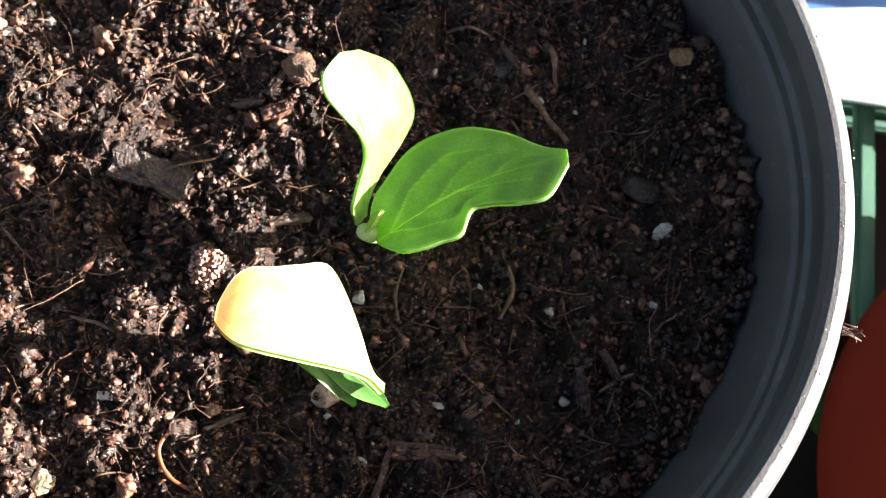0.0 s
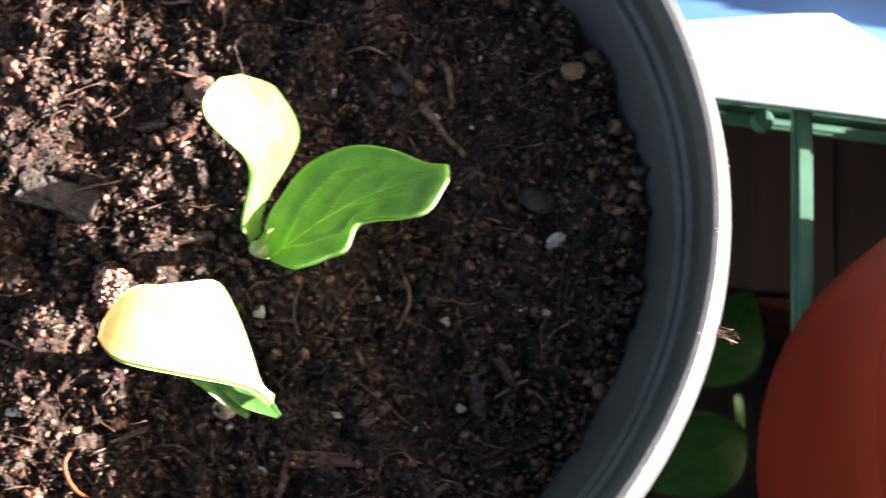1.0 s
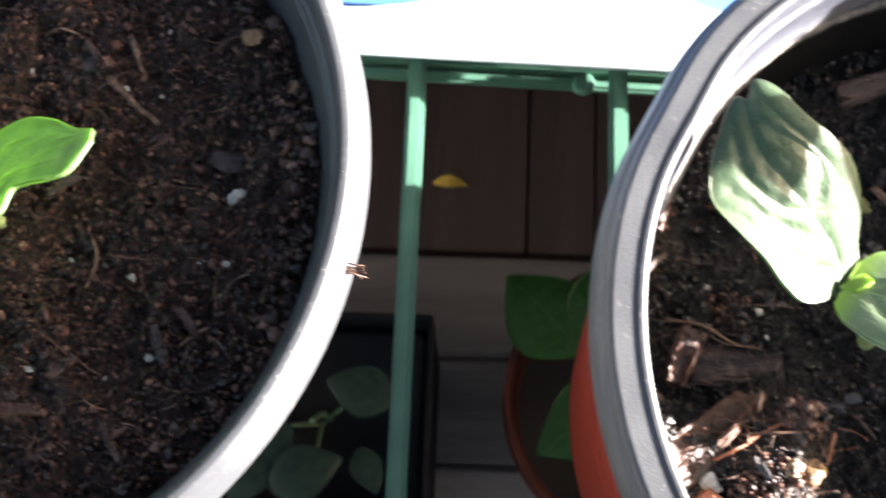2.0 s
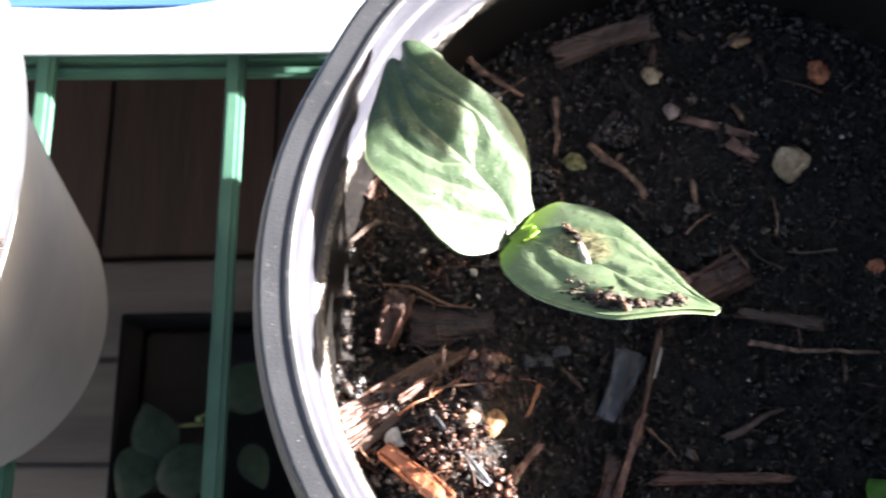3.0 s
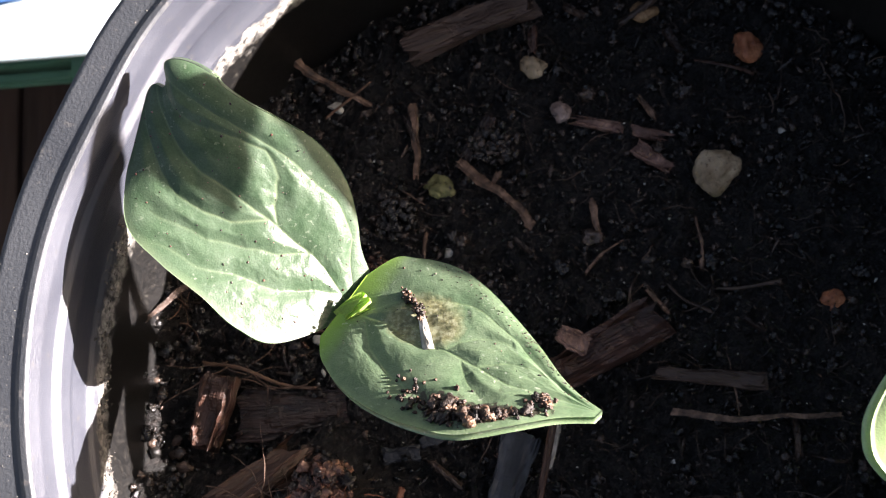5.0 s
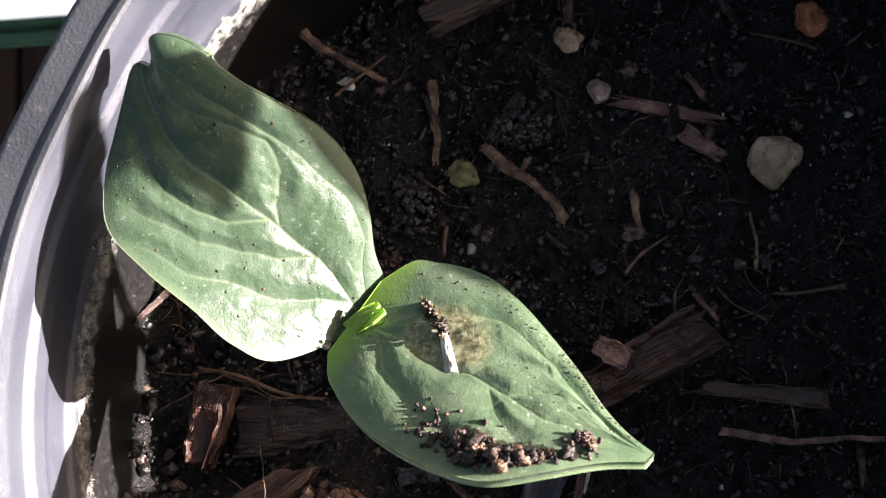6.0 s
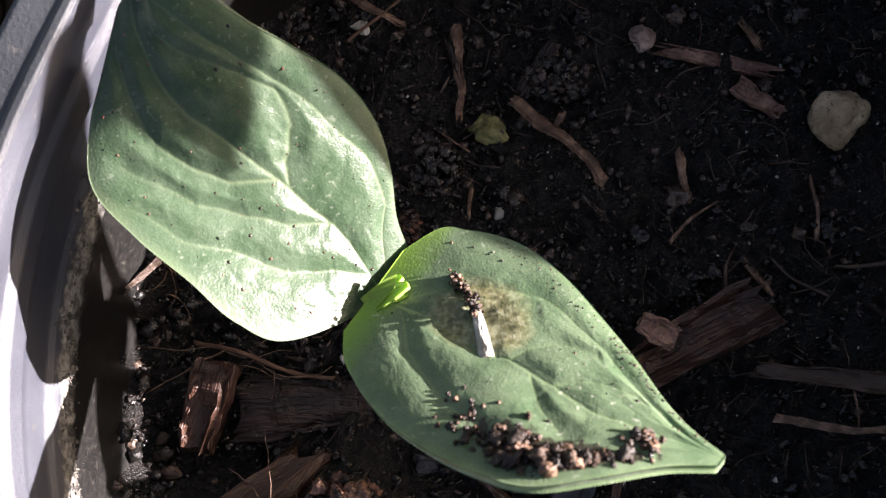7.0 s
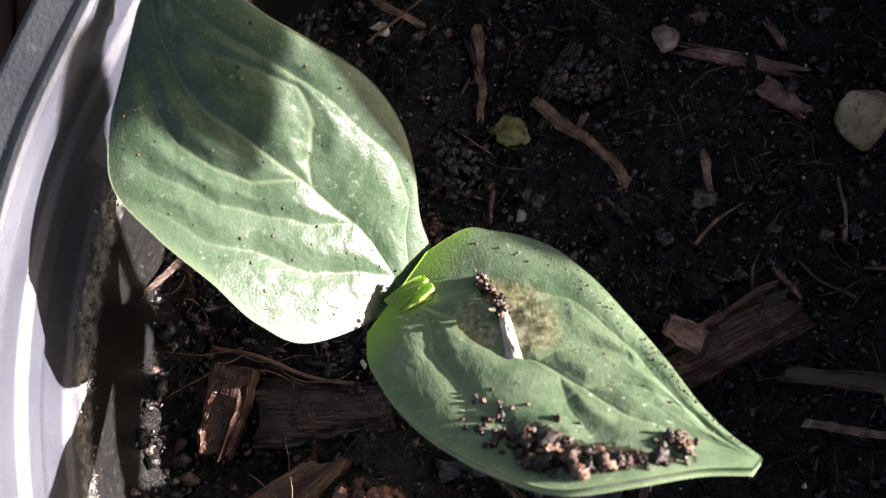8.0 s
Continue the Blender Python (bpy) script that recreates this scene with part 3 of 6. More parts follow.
# ---- leaves ----
def smooth_interp(pairs, n):
    """A smooth curve through the pairs at n even steps from 0 to 1."""
    x, y = np.array([p[0] for p in pairs], float), np.array([p[1] for p in pairs], float)
    m = np.gradient(y, x)
    u = np.linspace(0, 1, n)
    k = np.clip(np.searchsorted(x, u, side="right") - 1, 0, len(x) - 2)
    h = x[k + 1] - x[k]
    t = (u - x[k]) / h
    w = (2 * t ** 3 - 3 * t ** 2 + 1) * y[k] + (t ** 3 - 2 * t ** 2 + t) * h * m[k] + (3 * t ** 2 - 2 * t ** 3) * y[k + 1] + (t ** 3 - t ** 2) * h * m[k + 1]
    w = np.maximum(w, 0.0001)
    for _ in range(2):
        w[1:-1] = 0.25 * w[:-2] + 0.5 * w[1:-1] + 0.25 * w[2:]
    return w


def near_vein(u, v, veins, size):
    """How far the places (u, v) of a blade lie from its veins, in metres, and how strong the nearest vein is there. size: the blade's length and half width."""
    far, strong = np.full(u.shape, 1.0), np.zeros(u.shape)
    for line, strength in veins:
        n = len(line) - 1
        for k, ((u0, v0), (u1, v1)) in enumerate(zip(line, line[1:])):
            ax, ay, bx, by = u0 * size[0], v0 * size[1], u1 * size[0], v1 * size[1]
            px_, py_ = u * size[0] - ax, v * size[1] - ay
            f = np.clip((px_ * (bx - ax) + py_ * (by - ay)) / ((bx - ax) ** 2 + (by - ay) ** 2), 0, 1)
            d = np.hypot(px_ - f * (bx - ax), py_ - f * (by - ay))
            nearer = d < far
            far = np.where(nearer, d, far)
            strong = np.where(nearer, strength * (1 - 0.65 * (k + f) / n), strong)
    return far, strong


def leaf_mesh(name, base, mid, tip, normal, left, right, material, cup=0.0, bulge=0.0, notch=0.0, curl=0.0, thick=0.0006, seed=1, nu=56, nv=18, dent=None, end_normal=None, lobes=None, veins=None, quilt=0.0, swell=None):
    """A blade along a bent spine. left and right: half widths (share of length, metres). cup: how far its sides rise;
    bulge: its slow waves; notch: how far the tip is drawn in; curl: how the outer margin turns down;
    veins: lines along and across the blade, with their strength; quilt: how high the blade stands between them; swell(u, v): a rise of its own."""
    base, mid, tip, normal = Vector(base), Vector(mid), Vector(tip), Vector(normal).normalized()
    ctrl = 2 * mid - (base + tip) / 2
    last = Vector(end_normal).normalized() if end_normal else normal
    wl, wr = smooth_interp(left, nu + 1), smooth_interp(right, nu + 1)
    rng = np.random.RandomState(seed)
    ph = rng.uniform(0, 6, 4)
    if veins:
        gu, gv = np.meshgrid(np.linspace(0, 1, nu + 1), np.linspace(-1, 1, 2 * nv + 1), indexing="ij")
        wide = max(wl.max(), wr.max())
        length = (tip - base).length
        wu, wv = gu + 0.010 * lattice(gu * 9, gv * 5, 91), gv + 0.025 * lattice(gu * 9 + 7, gv * 5, 92)
        far, strong = near_vein(wu, wv, veins, (length, wide))
        relief = quilt * (1 - np.exp(-((far / 0.0014) ** 2))) - 0.22 * quilt * strong * np.exp(-((far / 0.00024) ** 2))
        relief = relief + 0.30 * quilt * crumb_relief(wu * length, wv * wide, 0.0030, 95) + 0.08 * quilt * lattice(gu * length / 0.0016, gv * wide / 0.0016, 93) + 0.045 * quilt * lattice(gu * length / 0.0007, gv * wide / 0.0007, 94)
        ribs = strong * np.exp(-((far / 0.00016) ** 2))
    top, uvs, norms = [], [], []
    for i in range(nu + 1):
        u0 = i / nu
        for j in range(-nv, nv + 1):
            v = j / nv
            drawn = notch * math.exp(-((v / 0.16) ** 2))
            if lobes:
                drawn += (lobes[0] if v < 0 else lobes[1]) * min(1.0, abs(v) * 8) + lobes[2] * abs(v) ** 3
            u = u0 * (1 - drawn * u0 ** 6)
            p = base * (1 - u) ** 2 + ctrl * 2 * u * (1 - u) + tip * u * u
            t = ((ctrl - base) * (1 - u) + (tip - ctrl) * u).normalized()
            s = t.cross(normal.lerp(last, u0)).normalized()
            n = s.cross(t).normalized()
            w = wr[i] if v >= 0 else wl[i]
            a = abs(v)
            lift = (cup if not isinstance(cup, tuple) else cup[0] * (1 - u0) + cup[1] * u0) * w * a * a - curl * w * max(0.0, a - 0.7) ** 2 * 8
            wave = 0.5 * math.sin((u0 - 0.4 * a) * 11.5 + ph[0]) * math.sin(v * 6 + ph[1]) + 0.4 * math.sin(u0 * 17 + ph[2]) * math.sin(v * 11 + ph[3])
            edge = min(1.0, u0 * 6) * min(1.0, (1 - u0) * 5)
            d = bulge * wave * edge
            if dent:
                d += dent[2] * math.exp(-(((u0 - dent[0]) / dent[3]) ** 2) - (((v - dent[1]) / dent[4]) ** 2))
            if veins:
                d += relief[i, j + nv] * edge * (1 - a ** 4)
            if swell:
                d += swell(u0, v)
            top.append(p + s * (v * w) + n * (lift + d))
            norms.append(n)
            uvs.append((u0, 0.5 + 0.5 * v))
    m = 2 * nv + 1
    faces = [(i * m + j, i * m + j + 1, (i + 1) * m + j + 1, (i + 1) * m + j) for i in range(nu) for j in range(m - 1)]
    k = len(top)
    verts = top + [p - n * thick for p, n in zip(top, norms)]
    under = [tuple(k + x for x in f)[::-1] for f in faces]
    loop = [(i * m, (i + 1) * m) for i in range(nu)] + [((i + 1) * m + m - 1, i * m + m - 1) for i in range(nu)]
    loop += [(j + 1, j) for j in range(m - 1)] + [(nu * m + j, nu * m + j + 1) for j in range(m - 1)]
    rim = [(b, a, a + k, b + k) for a, b in loop]
    me = mesh_of(name, verts, faces + under + rim, material, True, uvs + uvs)
    if veins:
        layer = me.attributes.new("vein", "FLOAT", "POINT")
        layer.data.foreach_set("value", np.tile(ribs.ravel(), 2).astype(np.float32))
    return me


def stem_mesh(name, points, r0, r1, material, sides=14):
    """A tapered stem through the given points."""
    pts = [Vector(p) for p in points]
    line = []
    for a, b, c, d in zip([pts[0]] + pts[:-2], pts[:-1], pts[1:], pts[2:] + [pts[-1]]):
        for k in range(8):
            t = k / 8
            line.append(0.5 * (2 * b + (c - a) * t + (2 * a - 5 * b + 4 * c - d) * t * t + (3 * b - a - 3 * c + d) * t ** 3))
    line.append(pts[-1])
    return tubes_mesh(name, line and [line], [r0], material, sides, r1 / r0)


def far_leaf(parent, centre, length, width, turn, material, seed, drop=0.2):
    d = Vector((math.cos(radians(turn)), math.sin(radians(turn)), 0))
    c = Vector(centre)
    up = Vector((0, 0, 1))
    me = leaf_mesh("leaf", c - d * length / 2, c + up * length * drop / 2, c + d * length / 2 - up * length * drop * 0.3, (0, 0, 1),
                   [(0, 0.1 * width), (0.2, 0.42 * width), (0.45, 0.5 * width), (0.8, 0.28 * width), (1, 0.02 * width)],
                   [(0, 0.1 * width), (0.2, 0.44 * width), (0.45, 0.5 * width), (0.8, 0.26 * width), (1, 0.02 * width)], material, cup=-0.15, bulge=0.00025, nu=20, nv=8, seed=seed)
    return part("leaf", me, parent)


# terracotta pot with a leafy plant, on the deck
clay = empty_thing("terracotta_pot", (0.157, 0.018, -0.22), "thin-rimmed terracotta coloured pot in shade on the boards", "pot")
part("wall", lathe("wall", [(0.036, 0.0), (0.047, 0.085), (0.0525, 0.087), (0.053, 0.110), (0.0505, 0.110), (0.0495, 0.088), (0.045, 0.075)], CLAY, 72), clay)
part("soil", lathe("soil", [(0.0462, 0.078), (0.03, 0.083), (0.0001, 0.084)], BLACK_BED, 48), clay)
plant = empty_thing("leafy_plant", (0.157, 0.018, -0.137), "broad-leaved green plant growing in the terracotta pot", "plant")
part("stem", stem_mesh("stem", [(0, 0, -0.004), (-0.006, 0.006, 0.02), (-0.012, 0.012, 0.034)], 0.002, 0.0015, STEM), plant)
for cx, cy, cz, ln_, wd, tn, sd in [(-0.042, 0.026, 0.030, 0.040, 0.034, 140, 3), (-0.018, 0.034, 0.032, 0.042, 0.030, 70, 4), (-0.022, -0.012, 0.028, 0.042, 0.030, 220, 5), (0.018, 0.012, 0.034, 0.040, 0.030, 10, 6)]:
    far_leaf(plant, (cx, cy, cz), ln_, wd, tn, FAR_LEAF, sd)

# square black pot with grey-green leaves, on the deck
dark = empty_thing("square_pot", (0.042, -0.005, -0.22), "square black plastic pot in deep shade on the boards", "pot")
dark.matrix_world = Matrix.Translation((0.042, -0.005, -0.22)) @ DECK_TURN
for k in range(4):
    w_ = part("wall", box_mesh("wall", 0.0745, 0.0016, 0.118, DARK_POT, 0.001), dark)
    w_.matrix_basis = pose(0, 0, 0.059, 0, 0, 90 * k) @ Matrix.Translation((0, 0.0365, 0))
part("soil", box_mesh("soil", 0.0695, 0.0695, 0.01, BLACK_BED, 0.002), dark).location = (0, 0, 0.093)
plant2 = empty_thing("seedling_plant", (0.042, -0.005, -0.122), "grey-green lobed seedlings growing in the square black pot", "plant")
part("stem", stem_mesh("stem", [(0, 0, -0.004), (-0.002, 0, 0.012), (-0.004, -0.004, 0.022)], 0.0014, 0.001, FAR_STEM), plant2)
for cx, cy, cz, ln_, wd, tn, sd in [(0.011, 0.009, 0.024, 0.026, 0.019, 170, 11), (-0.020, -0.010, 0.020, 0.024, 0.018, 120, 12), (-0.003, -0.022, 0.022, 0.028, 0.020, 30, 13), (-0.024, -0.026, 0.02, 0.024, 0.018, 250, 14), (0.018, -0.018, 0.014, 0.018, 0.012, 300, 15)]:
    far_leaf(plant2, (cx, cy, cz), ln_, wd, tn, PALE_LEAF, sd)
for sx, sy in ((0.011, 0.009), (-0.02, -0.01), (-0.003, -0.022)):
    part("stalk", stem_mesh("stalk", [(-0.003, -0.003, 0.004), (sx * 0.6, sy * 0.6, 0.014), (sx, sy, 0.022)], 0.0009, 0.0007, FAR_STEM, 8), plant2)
fallen = tagged(new("fallen_leaf", leaf_mesh("fallen_leaf", (-0.008, 0, 0), (0, 0.001, 0.003), (0.009, 0.001, 0.001), (0, 0, 1), [(0, 0.0006), (0.4, 0.0035), (1, 0.0002)], [(0, 0.0006), (0.4, 0.003), (1, 0.0002)], YELLOW, nu=14, nv=5)), "small yellow fallen leaf on the brown boards", "leaf")
fallen.location = (0.0656, 0.1253, -0.2175)

# ---- the two seedling pots ----
P1, P2 = (0.0, 0.0), (0.1905, 0.003)


def soil_1(x, y):
    h = 0.1155 + 0.0021 * lattice(x / 0.012 + 9, y / 0.012 + 5, 3) + 0.0017 * lattice(x / 0.006, y / 0.006, 4) + 0.0009 * lattice(x / 0.0026, y / 0.0026, 5) + 0.0005 * lattice(x / 0.001, y / 0.001, 6)
    return h - 0.002 * np.exp(-((y + 0.045) / 0.03) ** 2)


def soil_2(x, y):
    mound = np.clip((0.166 - x) / 0.022, 0, 1)
    mound = mound * mound * (3 - 2 * mound) * np.clip((-0.012 - y) / 0.009, 0, 1)
    heap = 0.0075 * np.exp(-((x - 0.153) ** 2 + (y + 0.029) ** 2) / 0.011 ** 2) + 0.0105 * np.exp(-((x - 0.1528) ** 2 + (y + 0.0142) ** 2) / 0.006 ** 2)
    cling = np.clip((np.hypot(x - 0.1905, y - 0.003) - 0.0615) / 0.006, 0, 1) * np.clip((0.150 - x) / 0.012, 0, 1)
    heap = heap + (0.0060 - 0.0010 * np.clip((y - 0.009) / 0.005, 0, 1)) * cling * cling * np.clip((y + 0.030) / 0.012, 0, 1) * (0.8 + 0.5 * lattice(x / 0.005, y / 0.005, 19))
    return 0.0845 + 0.0130 * mound + heap + 0.0014 * lattice(x / 0.011, y / 0.011, 13) + 0.0010 * lattice(x / 0.0045, y / 0.0045, 14) + 0.0006 * lattice(x / 0.002, y / 0.002, 15) + 0.0004 * lattice(x / 0.001, y / 0.001, 16)


def rough_1(x, y):
    """The crumbly surface of the first pot's compost."""
    patch = 0.75 + 0.35 * lattice(x / 0.009 + 3, y / 0.009, 57)
    z = 0.0034 * crumb_relief(x, y, 0.0046, 61) + 0.0019 * crumb_relief(x, y, 0.0021, 64) + 0.0009 * crumb_relief(x, y, 0.0009, 67)
    return soil_1(x, y) + patch * (z - 0.0027) + 0.0002 * lattice(x / 0.0004, y / 0.0004, 70)


def rough_2(x, y):
    """The crumbly surface of the second pot's compost."""
    patch = 0.7 + 0.35 * lattice(x / 0.009 + 3, y / 0.009, 58)
    z = 0.0022 * crumb_relief(x, y, 0.0040, 71) + 0.0014 * crumb_relief(x, y, 0.0019, 74) + 0.0008 * crumb_relief(x, y, 0.0009, 77)
    return soil_2(x, y) + patch * (z - 0.0019) + 0.0002 * lattice(x / 0.0004, y / 0.0004, 80)


def bed_mesh(centre, radius, height, material, step=0.00030):
    n = int(2 * radius / step) + 1
    g = np.linspace(-radius, radius, n)
    gx, gy = np.meshgrid(g, g, indexing="ij")
    keep = np.hypot(gx, gy) <= radius
    z = height(gx + centre[0], gy + centre[1])
    index = -np.ones(keep.shape, int)
    index[keep] = np.arange(keep.sum())
    quads = np.stack([index[:-1, :-1], index[1:, :-1], index[1:, 1:], index[:-1, 1:]], -1).reshape(-1, 4)
    verts = np.stack([gx[keep], gy[keep], z[keep]], -1)
    return mesh_of("soil_bed", verts, quads[(quads >= 0).all(1)], material)


def scatter(rng, n, radius, centre):
    a, r = rng.uniform(0, 2 * math.pi, n), radius * np.sqrt(rng.uniform(0, 1, n))
    return centre[0] + r * np.cos(a), centre[1] + r * np.sin(a)


def compost(centre, radius, height, crumb_mat, bed_mat, count, granules, coarse, fibres, seed, label):
    rng = np.random.RandomState(seed)
    thing = tagged(new("compost", bed_mesh(centre, radius, height, bed_mat)), label, "compost", kind="stuff")
    thing.location = (centre[0], centre[1], 0)
    x, y = scatter(rng, count, radius - 0.001, centre)
    size = np.clip(rng.lognormal(math.log(0.00017), 0.5, count), 0.00007, 0.0006)
    pts = np.stack([x - centre[0], y - centre[1], height(x, y) + size * rng.uniform(-0.3, 0.7, count)], -1)
    part("crumbs", lumps_mesh("crumbs", pts, size, crumb_mat, seed + 1, 1, 0.6, axes=((0.8, 1.9), (0.5, 1.2), (0.25, 0.8))), thing, kind="stuff")
    x, y = scatter(rng, coarse, radius - 0.003, centre)
    size = np.clip(rng.lognormal(math.log(0.0007), 0.40, coarse), 0.0003, 0.0015)
    pts = np.stack([x - centre[0], y - centre[1], height(x, y) + size * 0.1], -1)
    part("clods", clods_mesh("clods", pts, size, crumb_mat, seed + 2), thing, kind="stuff")
    # rounded wet granules, about a millimetre across
    x, y = scatter(rng, granules, radius - 0.002, centre)
    size = np.clip(rng.lognormal(math.log(0.00042), 0.32, granules), 0.0002, 0.0009)
    pts = np.stack([x - centre[0], y - centre[1], height(x, y) + size * rng.uniform(-0.1, 0.8, granules)], -1)
    part("granules", clods_mesh("granules", pts, size, crumb_mat, seed + 6, 2, (0.6, 1.15)), thing, kind="stuff")
    # crumbs thrown up against the wall
    a, r = rng.uniform(0, 2 * math.pi, 1400), radius - rng.uniform(0.0004, 0.0060, 1400)
    x, y = centre[0] + r * np.cos(a), centre[1] + r * np.sin(a)
    size = np.clip(rng.lognormal(math.log(0.0005), 0.5, 1400), 0.0002, 0.0014)
    pts = np.stack([x - centre[0], y - centre[1], height(x, y) + size * rng.uniform(0.0, 0.8, 1400)], -1)
    part("edge_crumbs", clods_mesh("edge_crumbs", pts, size, crumb_mat, seed + 4, 2), thing, kind="stuff")
    shreds = count // 3
    x, y = scatter(rng, shreds, radius - 0.0015, centre)
    pts = np.stack([x - centre[0], y - centre[1], height(x, y) + rng.uniform(0.0, 0.0005, shreds)], -1)
    part("shreds", lumps_mesh("shreds", pts, np.clip(rng.lognormal(math.log(0.0006), 0.5, shreds), 0.0002, 0.0020), crumb_mat, seed + 3, 1, 0.3, axes=((0.8, 1.5), (0.12, 0.42), (0.05, 0.2))), thing, kind="stuff")
    lines, radii = [], []
    for k in range(fibres):
        fx, fy = scatter(rng, 1, radius - 0.004, centre)
        a, ln_ = rng.uniform(0, 6.28), rng.uniform(0.002, 0.009)
        bend, line = rng.uniform(-1.6, 1.6), []
        px_, py_ = fx[0], fy[0]
        for s in range(6):
            a += bend / 6 + rng.uniform(-0.25, 0.25)
            px_, py_ = px_ + math.cos(a) * ln_ / 6, py_ + math.sin(a) * ln_ / 6
            z = float(height(np.array([px_]), np.array([py_]))[0]) + 0.0005 + 0.0012 * math.sin(s / 5 * 3.1) * rng.uniform(0, 1)
            if math.hypot(px_ - centre[0], py_ - centre[1]) < radius - 0.001:
                line.append(np.array((px_ - centre[0], py_ - centre[1], z)))
        if len(line) > 2:
            lines.append(line)
            radii.append(rng.choice([0.00004, 0.00007, 0.0001, 0.00018], p=[0.35, 0.35, 0.22, 0.08]))
    part("fibres", tubes_mesh("fibres", lines, radii, FIBRE if crumb_mat is SOIL else BLACK_FIBRE), thing, kind="stuff")
    return thing


def nursery_pot(centre, floor, profile_in, profile_lip, profile_body, warp, label, inside, outside):
    pot = empty_thing("nursery_pot", (centre[0], centre[1], floor), label, "pot", "black nursery pots")
    drop = lambda prof: [(r, z - floor) for r, z in prof]
    part("rim", lathe("rim", drop(profile_lip), RIM_PLASTIC, 160, warp), pot)
    part("inner_wall", lathe("inner_wall", drop(profile_in), inside, 160, warp), pot)
    part("body", lathe("body", drop(profile_body), outside, 128), pot)
    part("base", lathe("base", [(0.0001, 0.0), (profile_body[-1][0], 0.0), (profile_body[-1][0], 0.002), (0.0001, 0.002)], POT_PLASTIC, 64), pot)
    return pot


pot_1 = nursery_pot(P1, SHELF_Z,
                    [(0.0706, 0.1345), (0.0700, 0.1330), (0.0697, 0.1290), (0.0690, 0.1284), (0.0689, 0.1262), (0.0682, 0.1254), (0.0668, 0.1215), (0.0650, 0.1150), (0.0640, 0.1080)],
                    [(0.0706, 0.1345), (0.0712, 0.1352), (0.0722, 0.1352), (0.0738, 0.1342), (0.0747, 0.1322), (0.0751, 0.1295), (0.0749, 0.1275), (0.0738, 0.1270), (0.0690, 0.1268)],
                    [(0.0690, 0.1268), (0.0685, 0.1225), (0.0655, 0.1100), (0.0540, 0.0600), (0.0445, 0.0120), (0.0430, SHELF_Z)], None,
                    "black plastic nursery pot, pale grey outside, full of brown compost", POT_PLASTIC, GREY_PLASTIC)


def dent_2(a, r, z):
    """The second rim is pushed out of round at one place."""
    d = math.degrees(a) % 360
    k = math.exp(-(((d - 158) / 7) ** 2))
    o = 1 / (1 + math.exp((d - 151) / 3.0)) * (1 / (1 + math.exp((60 - d) / 8)))
    return r - 0.0006 * k + 0.0009 * o * (1 if z > 0.1 else 0.3), z + 0.0004 * k


pot_2 = nursery_pot(P2, SHELF_Z,
                    [(0.0700, 0.1222), (0.0696, 0.1200), (0.0697, 0.1165), (0.0690, 0.1158), (0.0688, 0.1130), (0.0693, 0.1122), (0.0691, 0.1075), (0.0686, 0.1068), (0.0678, 0.0960), (0.0660, 0.0800)],
                    [(0.0700, 0.1222), (0.0704, 0.1225), (0.0711, 0.1225), (0.0717, 0.1222), (0.0758, 0.1223), (0.0764, 0.1212), (0.0764, 0.1193), (0.0773, 0.1186), (0.0780, 0.1165), (0.0783, 0.1138), (0.0775, 0.1128), (0.0735, 0.1126)],
                    [(0.0735, 0.1126), (0.0725, 0.1115), (0.0700, 0.1050), (0.0690, 0.0900), (0.0560, 0.0300), (0.0520, SHELF_Z)], dent_2,
                    "round black plastic nursery pot with a dented rim", CRUSTED, POT_PLASTIC)

red = empty_thing("red_pot", (0.1900, 0.0005, SHELF_Z), "terracotta red plastic outer pot round the black pot", "pot")
part("wall", lathe("wall", [(0.0001, 0.0), (0.0675, 0.0), (0.0708, 0.0025), (0.0712, 0.010), (0.0748, 0.083), (0.0734, 0.083), (0.0690, 0.006), (0.0001, 0.003)], RED_PLASTIC, 96), red)
part("rim", lathe("rim", [(0.0748, 0.083), (0.0753, 0.0835), (0.0756, 0.093), (0.0747, 0.0945), (0.0738, 0.093), (0.0734, 0.083)], RED_PLASTIC, 96), red)

compost(P1, 0.0655, rough_1, SOIL, SOIL_BED, 11000, 6500, 400, 1100, 21, "loose brown compost with crumbs, fibres and white grit")
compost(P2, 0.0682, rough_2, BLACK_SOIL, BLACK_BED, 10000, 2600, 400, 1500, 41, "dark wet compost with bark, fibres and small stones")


def level(x, y):
    return float((soil_1 if x < 0.1 else soil_2)(np.array([x]), np.array([y]))[0])


